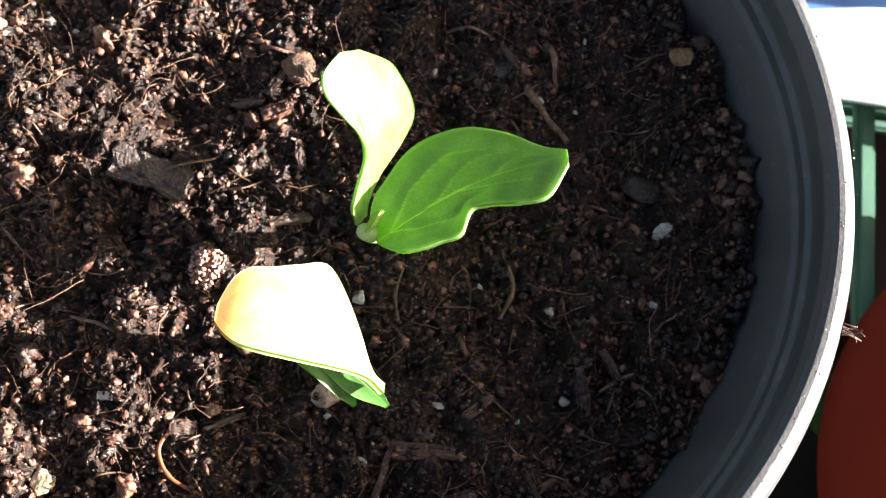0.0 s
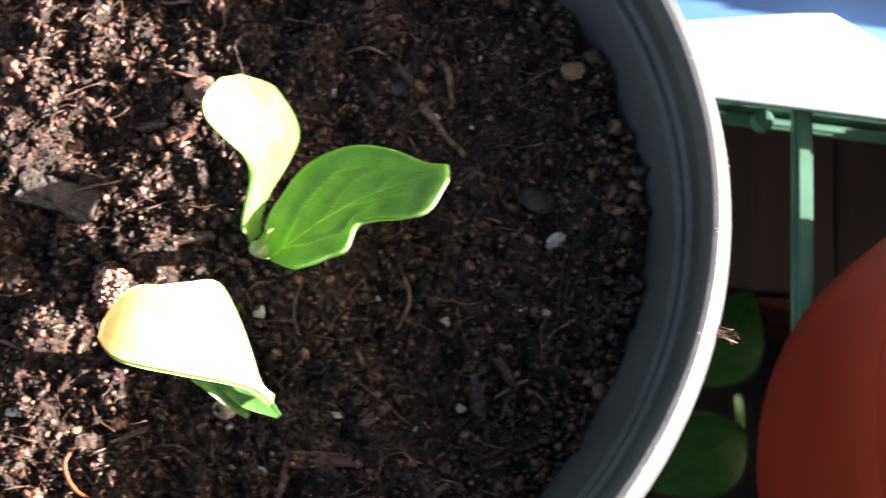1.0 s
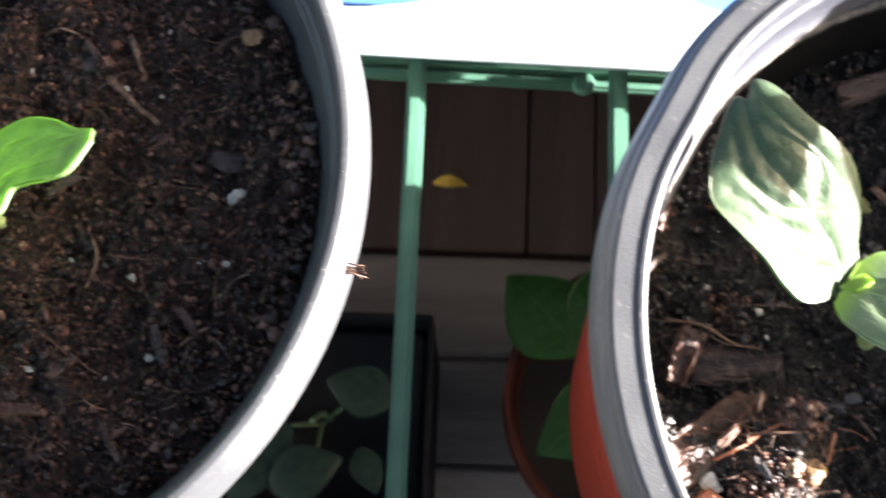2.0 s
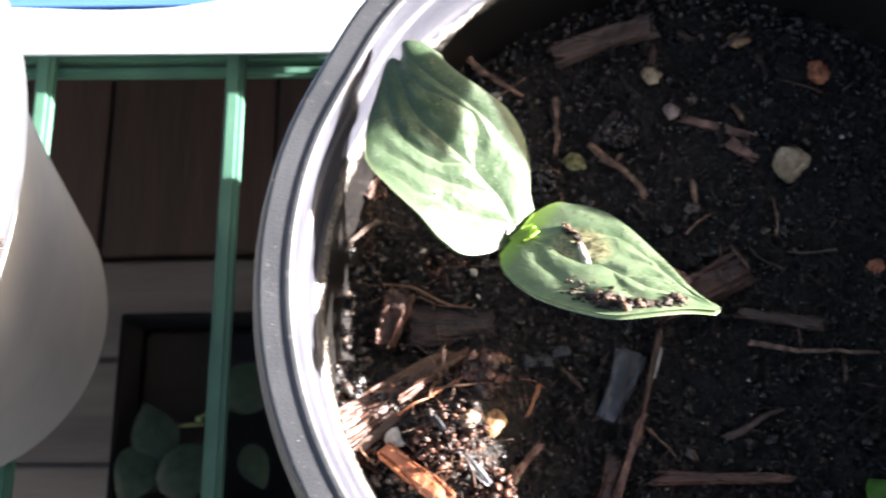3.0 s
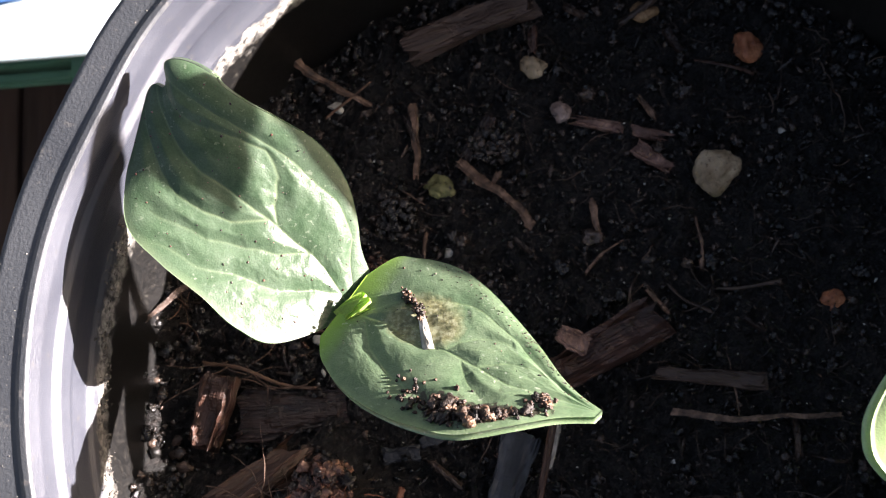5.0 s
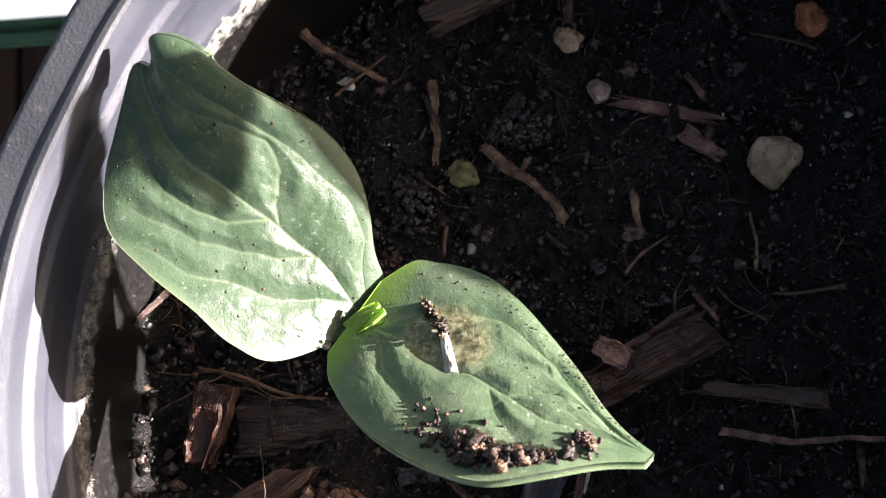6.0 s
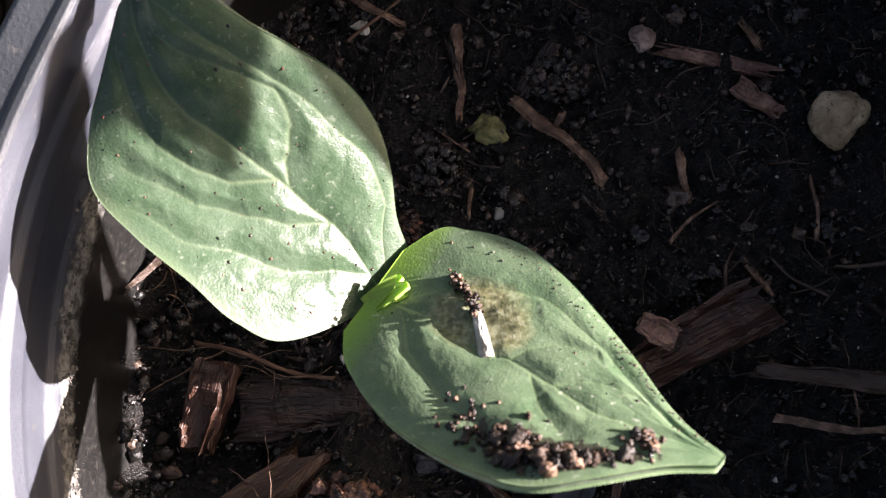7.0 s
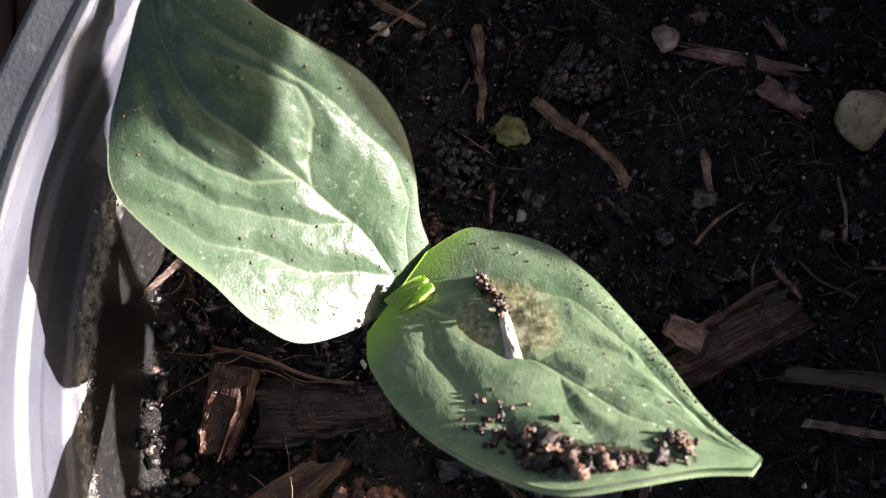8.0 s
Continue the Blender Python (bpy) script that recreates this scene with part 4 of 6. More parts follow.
def stone(name, x, y, r, material, label, category="stone", flat=0.7, long=1.0, turn=0.0, seed=1, sink=0.35, group=""):
    v, f = ICO[4 if r > 0.0011 else 3]
    rng = np.random.RandomState(seed)
    out = []
    off = rng.uniform(0, 50, 3)
    cuts = [(Vector(c).normalized(), h) for c, h in zip(rng.normal(size=(11, 3)), rng.uniform(0.42, 0.85, 11) if material is PERLITE else rng.uniform(0.62, 0.9, 11))]
    for p in v:
        q = Vector(p)
        k = 1 + 0.20 * noise.noise(q * 1.3 + Vector(off)) + 0.10 * noise.noise(q * 3.1 + Vector(off)) + 0.07 * noise.noise(q * 7 + Vector(off)) + 0.05 * noise.noise(q * 15 + Vector(off))
        for c, h in cuts:
            d = q.dot(c)
            if d > h:
                k *= 1 - 0.8 * (1 - h / d)
        out.append((p[0] * k * r * long, p[1] * k * r, p[2] * k * r * flat))
    ob = tagged(new(name, mesh_of(name, out, f, material)), label, category, group)
    ob.matrix_world = Matrix.Translation((x, y, level(x, y) + r * flat * (1 - 2 * sink) + 0.0003)) @ pose(0, 0, 0, 0, 0, turn)
    return ob


def chip(name, p, q, width, thick, material, label, category="bark chip", lift=0.0006, roll=0.0, seed=1, rise=(0.0, 0.0), rag=0.25, above=None):
    """A split piece of wood between two places on the soil: ragged ends, grooves along it, uneven sides."""
    a = Vector((*p, (level(*p) if above is None else above) + lift + thick / 2 + rise[0]))
    b = Vector((*q, (level(*q) if above is None else above) + lift + thick / 2 + rise[1]))
    d = b - a
    rng = np.random.RandomState(seed)
    n, m = 26, 26
    ph = rng.uniform(0, 6.28, 6)
    groove = rng.uniform(-1, 1, m)
    verts, faces = [], []
    ends = rng.uniform(-rag, rag, (2, m)) * min(width * 2.2, d.length * 0.3)
    seed_at = Vector(rng.uniform(0, 90, 3))
    for i in range(n + 1):
        u = i / n
        for j in range(m):
            c = 2 * math.pi * j / m
            cy, cz = math.cos(c), math.sin(c)
            ey = abs(cy) ** 0.5 * (1 if cy > 0 else -1)
            ez = abs(cz) ** 0.6 * (1 if cz > 0 else -1)
            slow = noise.noise(seed_at + Vector((u * 4, cy * 2, cz * 2)))
            fast = noise.noise(seed_at + Vector((u * 9, cy * 7, cz * 7)))
            w = width / 2 * (1 + 0.16 * math.sin(u * 4 + ph[0]) + 0.25 * slow)
            h = thick / 2 * (1 + 0.28 * groove[j] + 0.5 * slow + 0.35 * fast)
            x = d.length * u
            x += ends[0][j] * max(0, 1 - u * 4) - ends[1][j] * max(0, 1 - (1 - u) * 4)
            bow = thick * 0.5 * math.sin(u * 3.1 + ph[1])
            verts.append((x, ey * w, ez * h + bow * 0.4))
    for i in range(n):
        for j in range(m):
            k = (j + 1) % m
            faces.append((i * m + j, i * m + k, (i + 1) * m + k, (i + 1) * m + j))
    faces += [tuple(range(m))[::-1], tuple(n * m + j for j in range(m))]
    ob = tagged(new(name, mesh_of(name, verts, faces, material, smooth=False)), label, category)
    turn = d.to_track_quat("X", "Z").to_matrix().to_4x4()
    ob.matrix_world = Matrix.Translation(a) @ turn @ pose(0, 0, 0, roll)
    return ob


def twig(name, points, r, material, label, taper=0.6, category="twig", seed=0):
    """A dry stalk over the soil: knobbly, grooved along its length, broken off at both ends. points: x, y and the height over the soil."""
    pts = [Vector((x, y, level(x, y) + z + r)) for x, y, z in points]
    rng = np.random.RandomState(seed + 300)
    line = []
    for a, b, c, d in zip([pts[0]] + pts[:-2], pts[:-1], pts[1:], pts[2:] + [pts[-1]]):
        for k in range(12):
            t = k / 12
            line.append(0.5 * (2 * b + (c - a) * t + (2 * a - 5 * b + 4 * c - d) * t * t + (3 * b - a - 3 * c + d) * t ** 3))
    line.append(pts[-1])
    sides, off = 10, Vector(rng.uniform(0, 60, 3))
    groove = rng.uniform(-0.28, 0.28, sides)
    ends = rng.uniform(-1.6, 1.6, (2, sides)) * r
    verts, faces, n = [], [], len(line)
    for k, p in enumerate(line):
        u = k / (n - 1)
        q = (line[min(k + 1, n - 1)] - line[max(k - 1, 0)]).normalized()
        s = q.cross(Vector((0, 0, 1))).normalized()
        t = s.cross(q)
        knob = 1 + 0.35 * noise.noise(off + p * 420) + 0.25 * noise.noise(off + p * 1300)
        p = p + (s * noise.noise(off + p * 260) + t * 0.5 * noise.noise(off + p * 300 + Vector((9, 0, 0)))) * r * 1.1
        for i in range(sides):
            a = 2 * math.pi * i / sides
            rr = r * (1 - (1 - taper) * u) * knob * (1 + groove[i])
            broken = ends[0][i] if k == 0 else ends[1][i] if k == n - 1 else 0.0
            verts.append(tuple(p + s * math.cos(a) * rr * 1.25 + t * math.sin(a) * rr * 0.8 + q * broken))
    for k in range(n - 1):
        for i in range(sides):
            j = (i + 1) % sides
            faces.append((k * sides + i, k * sides + j, (k + 1) * sides + j, (k + 1) * sides + i))
    faces += [tuple(range(sides))[::-1], tuple((n - 1) * sides + i for i in range(sides))]
    return tagged(new(name, mesh_of(name, verts, faces, material, smooth=r < 0.00035)), label, category)



BROAD_VEINS = [
    ([(0, 0.36), (0.18, 0.34), (0.33, 0.23), (0.44, 0.16), (0.59, 0.02), (0.68, -0.09), (0.80, -0.16), (1, -0.2)], 1.0),
    ([(0.44, 0.16), (0.51, -0.16), (0.58, -0.30), (0.67, -0.41), (0.76, -0.46), (0.95, -0.5)], 0.75),
    ([(0.25, 0.30), (0.33, 0.05), (0.42, -0.23), (0.52, -0.5), (0.68, -0.75)], 0.6),
    ([(0.06, 0.36), (0.23, -0.30), (0.38, -0.55), (0.47, -0.77), (0.6, -0.9)], 0.55),
    ([(0.40, 0.18), (0.47, 0.27), (0.53, 0.48), (0.63, 0.59), (0.70, 0.5), (0.80, 0.2), (0.9, 0)], 0.7),
    ([(0.04, 0.6), (0.19, 0.88), (0.36, 0.77), (0.50, 0.70), (0.63, 0.66), (0.77, 0.59), (0.9, 0.3), (1, 0.1)], 0.7)]
TORN_VEINS = [
    ([(0.02, -0.09), (0.19, -0.09), (0.36, 0.06), (0.43, 0.02), (0.57, 0.05), (0.70, 0.14), (0.85, 0.12), (1, 0)], 1.0),
    ([(0.08, -0.1), (0.20, -0.45), (0.40, -0.68), (0.62, -0.72), (0.82, -0.55), (0.95, -0.2)], 0.55),
    ([(0.10, -0.05), (0.20, 0.35), (0.38, 0.6), (0.6, 0.7), (0.8, 0.5), (0.95, 0.2)], 0.5),
    ([(0.43, 0.02), (0.50, -0.35), (0.60, -0.6)], 0.45),
    ([(0.57, 0.05), (0.66, -0.25), (0.76, -0.45)], 0.45),
    ([(0.50, 0.04), (0.58, 0.3), (0.68, 0.5)], 0.45),
    ([(0.24, -0.05), (0.30, -0.4), (0.40, -0.6)], 0.3)]
PAIRED_VEINS = [
    ([(0, 0), (0.5, 0.02), (1, 0)], 1.0),
    ([(0.06, 0), (0.2, 0.42), (0.42, 0.62), (0.55, 0.55)], 0.6), ([(0.06, 0), (0.22, -0.4), (0.45, -0.6), (0.7, -0.5)], 0.6),
    ([(0.34, 0), (0.5, -0.32), (0.72, -0.45)], 0.5), ([(0.42, 0), (0.58, 0.3), (0.75, 0.4)], 0.5), ([(0.62, 0), (0.74, -0.25), (0.88, -0.3)], 0.4)]


# ---- seedlings in the first pot ----
seedling_a = empty_thing("seedling", (0.0062, -0.0085, 0.1155), "young seedling with one upright pale and one spread green seed leaf", "seedling", "seedlings")


def under(parent, me, name, label=""):
    ob = part(name, me, parent, label)
    ob.location = -Vector(parent.location)
    return ob


under(seedling_a, stem_mesh("stem", [(0.0125, -0.0035, 0.112), (0.0110, -0.0050, 0.119), (0.0078, -0.0076, 0.1258), (0.0067, -0.0080, 0.1282)], 0.0013, 0.0012, STEM), "stem")
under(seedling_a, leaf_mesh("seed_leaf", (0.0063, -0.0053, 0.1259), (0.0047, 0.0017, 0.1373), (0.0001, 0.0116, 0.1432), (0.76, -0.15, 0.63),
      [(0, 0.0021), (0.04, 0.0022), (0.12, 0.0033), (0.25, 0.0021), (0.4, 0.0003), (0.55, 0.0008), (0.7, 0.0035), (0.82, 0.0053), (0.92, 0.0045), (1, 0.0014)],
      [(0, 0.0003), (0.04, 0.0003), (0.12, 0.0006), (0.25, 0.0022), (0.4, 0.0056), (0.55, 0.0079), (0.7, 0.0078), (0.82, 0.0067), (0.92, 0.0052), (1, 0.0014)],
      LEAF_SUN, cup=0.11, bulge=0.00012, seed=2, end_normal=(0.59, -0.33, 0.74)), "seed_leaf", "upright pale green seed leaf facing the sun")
under(seedling_a, leaf_mesh("seed_leaf", (0.0088, -0.0089, 0.1271), (0.0199, 0.0007, 0.1325), (0.0320, 0.0067, 0.1366), (-0.46, 0.22, 0.86),
      [(0, 0.0037), (0.06, 0.0073), (0.15, 0.0095), (0.28, 0.0123), (0.38, 0.0128), (0.46, 0.0123), (0.55, 0.0113), (0.72, 0.0076), (0.9, 0.0024), (1, 0.0012)],
      [(0, 0.0003), (0.06, 0.0034), (0.15, 0.0052), (0.28, 0.0064), (0.38, 0.0069), (0.46, 0.0040), (0.55, 0.0043), (0.72, 0.0060), (0.9, 0.0054), (1, 0.0012)],
      LEAF_VEINED, cup=-0.03, bulge=0.00012, seed=3, thick=0.0008, nu=90, nv=32, end_normal=(-0.50, 0.24, 0.83), veins=PAIRED_VEINS, quilt=0.00025), "seed_leaf", "broad green seed leaf with a notched margin")
under(seedling_a, leaf_mesh("bud_leaf", (0.0066, -0.0082, 0.1280), (0.0076, -0.0065, 0.1296), (0.0086, -0.0052, 0.1312), (-0.4, 0.4, 0.8),
      [(0, 0.0003), (0.5, 0.0008), (1, 0.0001)], [(0, 0.0003), (0.5, 0.0008), (1, 0.0001)], BUD, nu=12, nv=4), "bud_leaf")

seedling_b = empty_thing("seedling", (-0.0065, -0.0262, 0.1155), "newly risen seedling with folded cream seed leaves and tan base", "seedling", "seedlings")
under(seedling_b, stem_mesh("stem", [(-0.0072, -0.0258, 0.112), (-0.0070, -0.0258, 0.126), (-0.0066, -0.0259, 0.1365), (-0.0050, -0.0260, 0.1405)], 0.0013, 0.0011, COAT), "stem")
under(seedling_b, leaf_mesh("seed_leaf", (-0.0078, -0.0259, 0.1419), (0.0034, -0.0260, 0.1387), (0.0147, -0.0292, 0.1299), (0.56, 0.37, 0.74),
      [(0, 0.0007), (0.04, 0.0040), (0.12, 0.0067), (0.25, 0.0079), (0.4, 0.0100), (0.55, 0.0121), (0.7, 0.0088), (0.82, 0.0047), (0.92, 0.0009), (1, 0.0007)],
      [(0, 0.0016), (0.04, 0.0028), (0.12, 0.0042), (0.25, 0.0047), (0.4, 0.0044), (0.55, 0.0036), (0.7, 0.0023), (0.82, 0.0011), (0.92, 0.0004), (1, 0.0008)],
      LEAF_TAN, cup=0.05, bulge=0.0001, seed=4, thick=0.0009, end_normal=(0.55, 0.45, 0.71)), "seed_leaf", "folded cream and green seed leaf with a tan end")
under(seedling_b, leaf_mesh("seed_leaf", (0.0000, -0.0275, 0.1350), (0.0062, -0.0293, 0.1305), (0.0112, -0.0320, 0.1255), (0.35, -0.2, 0.9),
      [(0, 0.0010), (0.3, 0.0020), (0.6, 0.0022), (0.85, 0.0014), (1, 0.0003)], [(0, 0.0006), (0.4, 0.0010), (0.8, 0.0009), (1, 0.0003)],
      LEAF_BACK, cup=0.3, seed=5), "seed_leaf", "inner green seed leaf")
under(seedling_b, leaf_mesh("seed_leaf", (0.0020, -0.0255, 0.1335), (0.0088, -0.0276, 0.1302), (0.0157, -0.0312, 0.1270), (0.1, -0.3, 0.9),
      [(0, 0.0010), (0.5, 0.0022), (1, 0.0003)], [(0, 0.0010), (0.4, 0.0022), (0.75, 0.0022), (1, 0.0003)], LEAF_BACK, cup=0.2, seed=6), "seed_leaf", "inner green seed leaf")

# ---- seedlings in the second pot ----
seedling_c = empty_thing("seedling", (0.1578, 0.0080, 0.088), "seedling with two broad grey-green seed leaves, one scarred and soiled", "seedling", "seedlings")
under(seedling_c, stem_mesh("stem", [(0.1690, 0.0040, 0.082), (0.1640, 0.0055, 0.097), (0.1578, 0.0076, 0.1090)], 0.0017, 0.0015, STEM), "stem")
def broad_swell(u, v):
    """The broad leaf stands up along one margin and bows over towards its tip."""
    rise = min(1.0, max(0.0, (u - 0.05) / 0.5))
    return 0.0055 * rise * rise * (3 - 2 * rise) * max(0.0, -v - 0.15) ** 2 * (1 - 0.5 * u) + 0.0007 * math.exp(-((u - 0.3) / 0.15) ** 2 - ((v - 0.75) / 0.25) ** 2) - 0.02 * max(0.0, u - 0.62) ** 2 - 0.07 * max(0.0, u - 0.90) ** 2


leaf_1 = under(seedling_c, leaf_mesh("seed_leaf", (0.1551, 0.0066, 0.1082), (0.1443, 0.0183, 0.1172), (0.1322, 0.0340, 0.1263), (0.58, 0.02, 0.80),
      [(0, 0.0005), (0.04, 0.0034), (0.12, 0.0081), (0.25, 0.0104), (0.4, 0.0108), (0.55, 0.0118), (0.7, 0.0124), (0.82, 0.0100), (0.92, 0.0080), (1, 0.0062)],
      [(0, 0.0075), (0.04, 0.0080), (0.12, 0.0089), (0.25, 0.0114), (0.4, 0.0132), (0.55, 0.0129), (0.7, 0.0105), (0.82, 0.0082), (0.92, 0.0068), (1, 0.0060)],
      LEAF_GREY, cup=(0.12, -0.16), bulge=0.0001, notch=0.05, lobes=(0.03, 0.0, 0.12), seed=7, thick=0.0009, nu=200, nv=72, end_normal=(-0.36, -0.16, 0.92), veins=BROAD_VEINS, quilt=0.00048, swell=broad_swell), "seed_leaf", "broad seed leaf, glossy in the sun, dark in shade")
leaf_2 = under(seedling_c, leaf_mesh("seed_leaf", (0.1555, 0.0073, 0.1097), (0.1727, 0.0010, 0.1184), (0.1889, -0.0056, 0.1252), (-0.13, 0.42, 0.90),
      [(0, 0.0066), (0.04, 0.0101), (0.12, 0.0118), (0.25, 0.0127), (0.4, 0.0115), (0.55, 0.0090), (0.7, 0.0059), (0.82, 0.0031), (0.92, 0.0014), (1, 0.0006)],
      [(0, 0.0040), (0.04, 0.0061), (0.12, 0.0083), (0.25, 0.0105), (0.4, 0.0118), (0.55, 0.0122), (0.7, 0.0111), (0.82, 0.0073), (0.92, 0.0033), (1, 0.0009)],
      LEAF_TORN, cup=0.01, bulge=0.00016, seed=8, thick=0.0009, nu=200, nv=72, end_normal=(0.10, 0.74, 0.66), dent=(0.31, -0.15, -0.0002, 0.10, 0.22), veins=TORN_VEINS, quilt=0.00030), "seed_leaf", "pointed seed leaf with a torn scar and crumbs of soil")
for k, (bx, by, bz, w_) in enumerate([(0.1598, 0.0090, 0.1113, 0.0010), (0.1590, 0.0099, 0.1107, 0.0009), (0.1598, 0.0080, 0.1109, 0.0007)]):
    b0, b1 = Vector((0.1556, 0.0066, 0.1098)), Vector((bx, by, bz))
    under(seedling_c, leaf_mesh("bud_leaf", b0, (b0 + b1) / 2 + Vector((0, 0, 0.0002)), b1, (-0.3, 0.2, 0.9), [(0, w_ * 1.2), (0.5, w_), (0.85, w_ * 0.6), (1, 0.0003)], [(0, w_ * 1.2), (0.5, w_), (0.85, w_ * 0.6), (1, 0.0003)], BUD, cup=0.3, nu=14, nv=5, seed=k), "bud_leaf", "small bright yellow-green bud leaf")
# a dry strip torn up from the scar


def on_leaf(leaf, u, v):
    """A place on the upper side of one of these two seed leaves: along it, and across from -1 to 1."""
    return Vector(leaf.data.vertices[round(u * 200) * 145 + round(v * 72) + 72].co)


q1, q2, q3 = on_leaf(leaf_2, 0.27, -0.30), on_leaf(leaf_2, 0.31, -0.20), on_leaf(leaf_2, 0.385, 0.05)
under(seedling_c, leaf_mesh("shred", q1 + Vector((0, 0, 0.0007)), (q2 + q3) / 2 + Vector((0, 0, 0.0006)), q3 + Vector((0, 0, 0.0002)), (-0.05, 0.42, 0.9), [(0, 0.0005), (0.3, 0.0007), (0.7, 0.0007), (1, 0.0009)], [(0, 0.0004), (0.3, 0.0006), (0.7, 0.0008), (1, 0.0010)], PERLITE, cup=-0.5, bulge=0.00012, thick=0.0004, nu=24, nv=6, seed=22), "shred", "white dry shred")
rng = np.random.RandomState(76)
pts, size = [], []
for k in range(90):
    f = rng.uniform(0, 1)
    p = on_leaf(leaf_2, 0.165 + 0.125 * f, -0.50 + 0.24 * f)
    pts.append((p + Vector(rng.normal(size=3)) * 0.00034 + Vector((0, 0, 0.0004 + 0.0005 * f)))[:])
    size.append(rng.uniform(0.00014, 0.00036))
under(seedling_c, clods_mesh("shred", np.array(pts), np.array(size), HEAP_SOIL, 23, 2), "shred", "brown crumbly end of the torn shred")
rng = np.random.RandomState(77)
pts, size = [], []
for k in range(330):
    u, v = 0.68 + 0.095 * rng.normal(), 0.69 + 0.075 * rng.normal()
    s = min(0.0009, rng.lognormal(math.log(0.00021), 0.6))
    if k > 300:
        u, v, s = rng.uniform(0.36, 0.62), rng.uniform(0.35, 0.85), rng.uniform(0.00014, 0.00034)
    elif k > 270:
        u, v, s = 0.83 + 0.015 * rng.normal(), 0.28 + 0.09 * rng.normal(), rng.uniform(0.0002, 0.0005)
    if 0.34 < u < 0.9 and 0.15 < v < 0.93:
        pts.append((on_leaf(leaf_2, u, v) + Vector((0, 0, s * rng.uniform(0.2, 0.7) + 0.0007 * rng.uniform(0, 1) * math.exp(-(((v - 0.66) / 0.10) ** 2 + ((u - 0.70) / 0.1) ** 2)))))[:])
        size.append(s)
heap = tagged(new("soil_crumbs", clods_mesh("soil_crumbs", np.array(pts), np.array(size), HEAP_SOIL, 5)), "dark brown soil crumbs lying on the pointed seed leaf", "soil", kind="stuff")
pts, size = [], []
for k in range(260):
    u, v = rng.uniform(0.05, 0.93), rng.uniform(-0.95, 0.9)
    if k > 70:
        u, v = rng.uniform(0.2, 0.95), -min(0.97, 0.70 + 0.28 * rng.uniform(0, 1) ** 0.6)
    if k > 215:
        u, v = rng.uniform(0.05, 0.14), rng.uniform(-0.2, 0.5)
    s = rng.uniform(0.00004, 0.00015) * (0.6 if k > 215 else 1.0)
    pts.append((on_leaf(leaf_2, u, v) - Vector((0, 0, s * 0.35)))[:])
    size.append(s)
tagged(new("soil_specks", lumps_mesh("soil_specks", np.array(pts), np.array(size), HEAP_SOIL, 6, 1, 0.6)), "fine specks of soil on the pointed seed leaf", "soil", kind="stuff")

seedling_d = empty_thing("seedling", (0.2445, -0.0105, 0.084), "seedling with a pale seed leaf bright in the sun", "seedling", "seedlings")
under(seedling_d, stem_mesh("stem", [(0.2450, -0.0110, 0.081), (0.2425, -0.0112, 0.0950), (0.2374, -0.0102, 0.1078)], 0.0018, 0.0015, STEM), "stem")
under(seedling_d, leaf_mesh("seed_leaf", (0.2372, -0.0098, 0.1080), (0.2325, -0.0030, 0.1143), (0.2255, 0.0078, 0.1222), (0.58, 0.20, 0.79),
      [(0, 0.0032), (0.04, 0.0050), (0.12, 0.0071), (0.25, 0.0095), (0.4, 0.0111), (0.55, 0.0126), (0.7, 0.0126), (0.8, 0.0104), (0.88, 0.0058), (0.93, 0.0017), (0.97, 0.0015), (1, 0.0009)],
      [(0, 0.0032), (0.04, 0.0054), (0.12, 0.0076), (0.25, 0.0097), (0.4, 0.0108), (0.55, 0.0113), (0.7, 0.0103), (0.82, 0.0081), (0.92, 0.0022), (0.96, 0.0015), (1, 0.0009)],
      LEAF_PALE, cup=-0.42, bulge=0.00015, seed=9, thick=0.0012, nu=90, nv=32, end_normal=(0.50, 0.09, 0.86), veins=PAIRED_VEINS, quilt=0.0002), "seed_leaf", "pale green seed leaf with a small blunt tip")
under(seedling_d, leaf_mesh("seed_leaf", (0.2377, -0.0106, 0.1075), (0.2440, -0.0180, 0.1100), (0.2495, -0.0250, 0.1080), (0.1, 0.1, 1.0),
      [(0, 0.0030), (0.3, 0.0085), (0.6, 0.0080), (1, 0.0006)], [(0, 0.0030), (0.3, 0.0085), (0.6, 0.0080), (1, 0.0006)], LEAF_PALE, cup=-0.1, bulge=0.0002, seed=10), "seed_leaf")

# added out of view: its two leaves shade the broad leaf and lower wall
shade_seedling_f = empty_thing("seedling", (0.2520, 0.0220, 0.084), "tall slender seedling added out of view to shade the broad leaf and pot wall", "seedling", "seedlings")
under(shade_seedling_f, stem_mesh("stem", [(0.2520, 0.0220, 0.081), (0.2515, 0.0270, 0.1100), (0.2510, 0.0400, 0.1330), (0.2500, 0.0580, 0.1524)], 0.0015, 0.0010, STEM), "stem")
under(shade_seedling_f, leaf_mesh("seed_leaf", (0.2500, 0.0580, 0.1524), (0.2500, 0.0505, 0.1503), (0.2500, 0.0410, 0.1450), (0.95, 0.02, 0.20),
      [(0, 0.0006), (0.14, 0.0021), (0.4, 0.0024), (0.65, 0.0019), (0.85, 0.0011), (1, 0.0003)], [(0, 0.0006), (0.14, 0.0021), (0.4, 0.0024), (0.65, 0.0019), (0.85, 0.0011), (1, 0.0003)], LEAF_GREY, cup=-0.1, bulge=0.0003, seed=15), "seed_leaf")
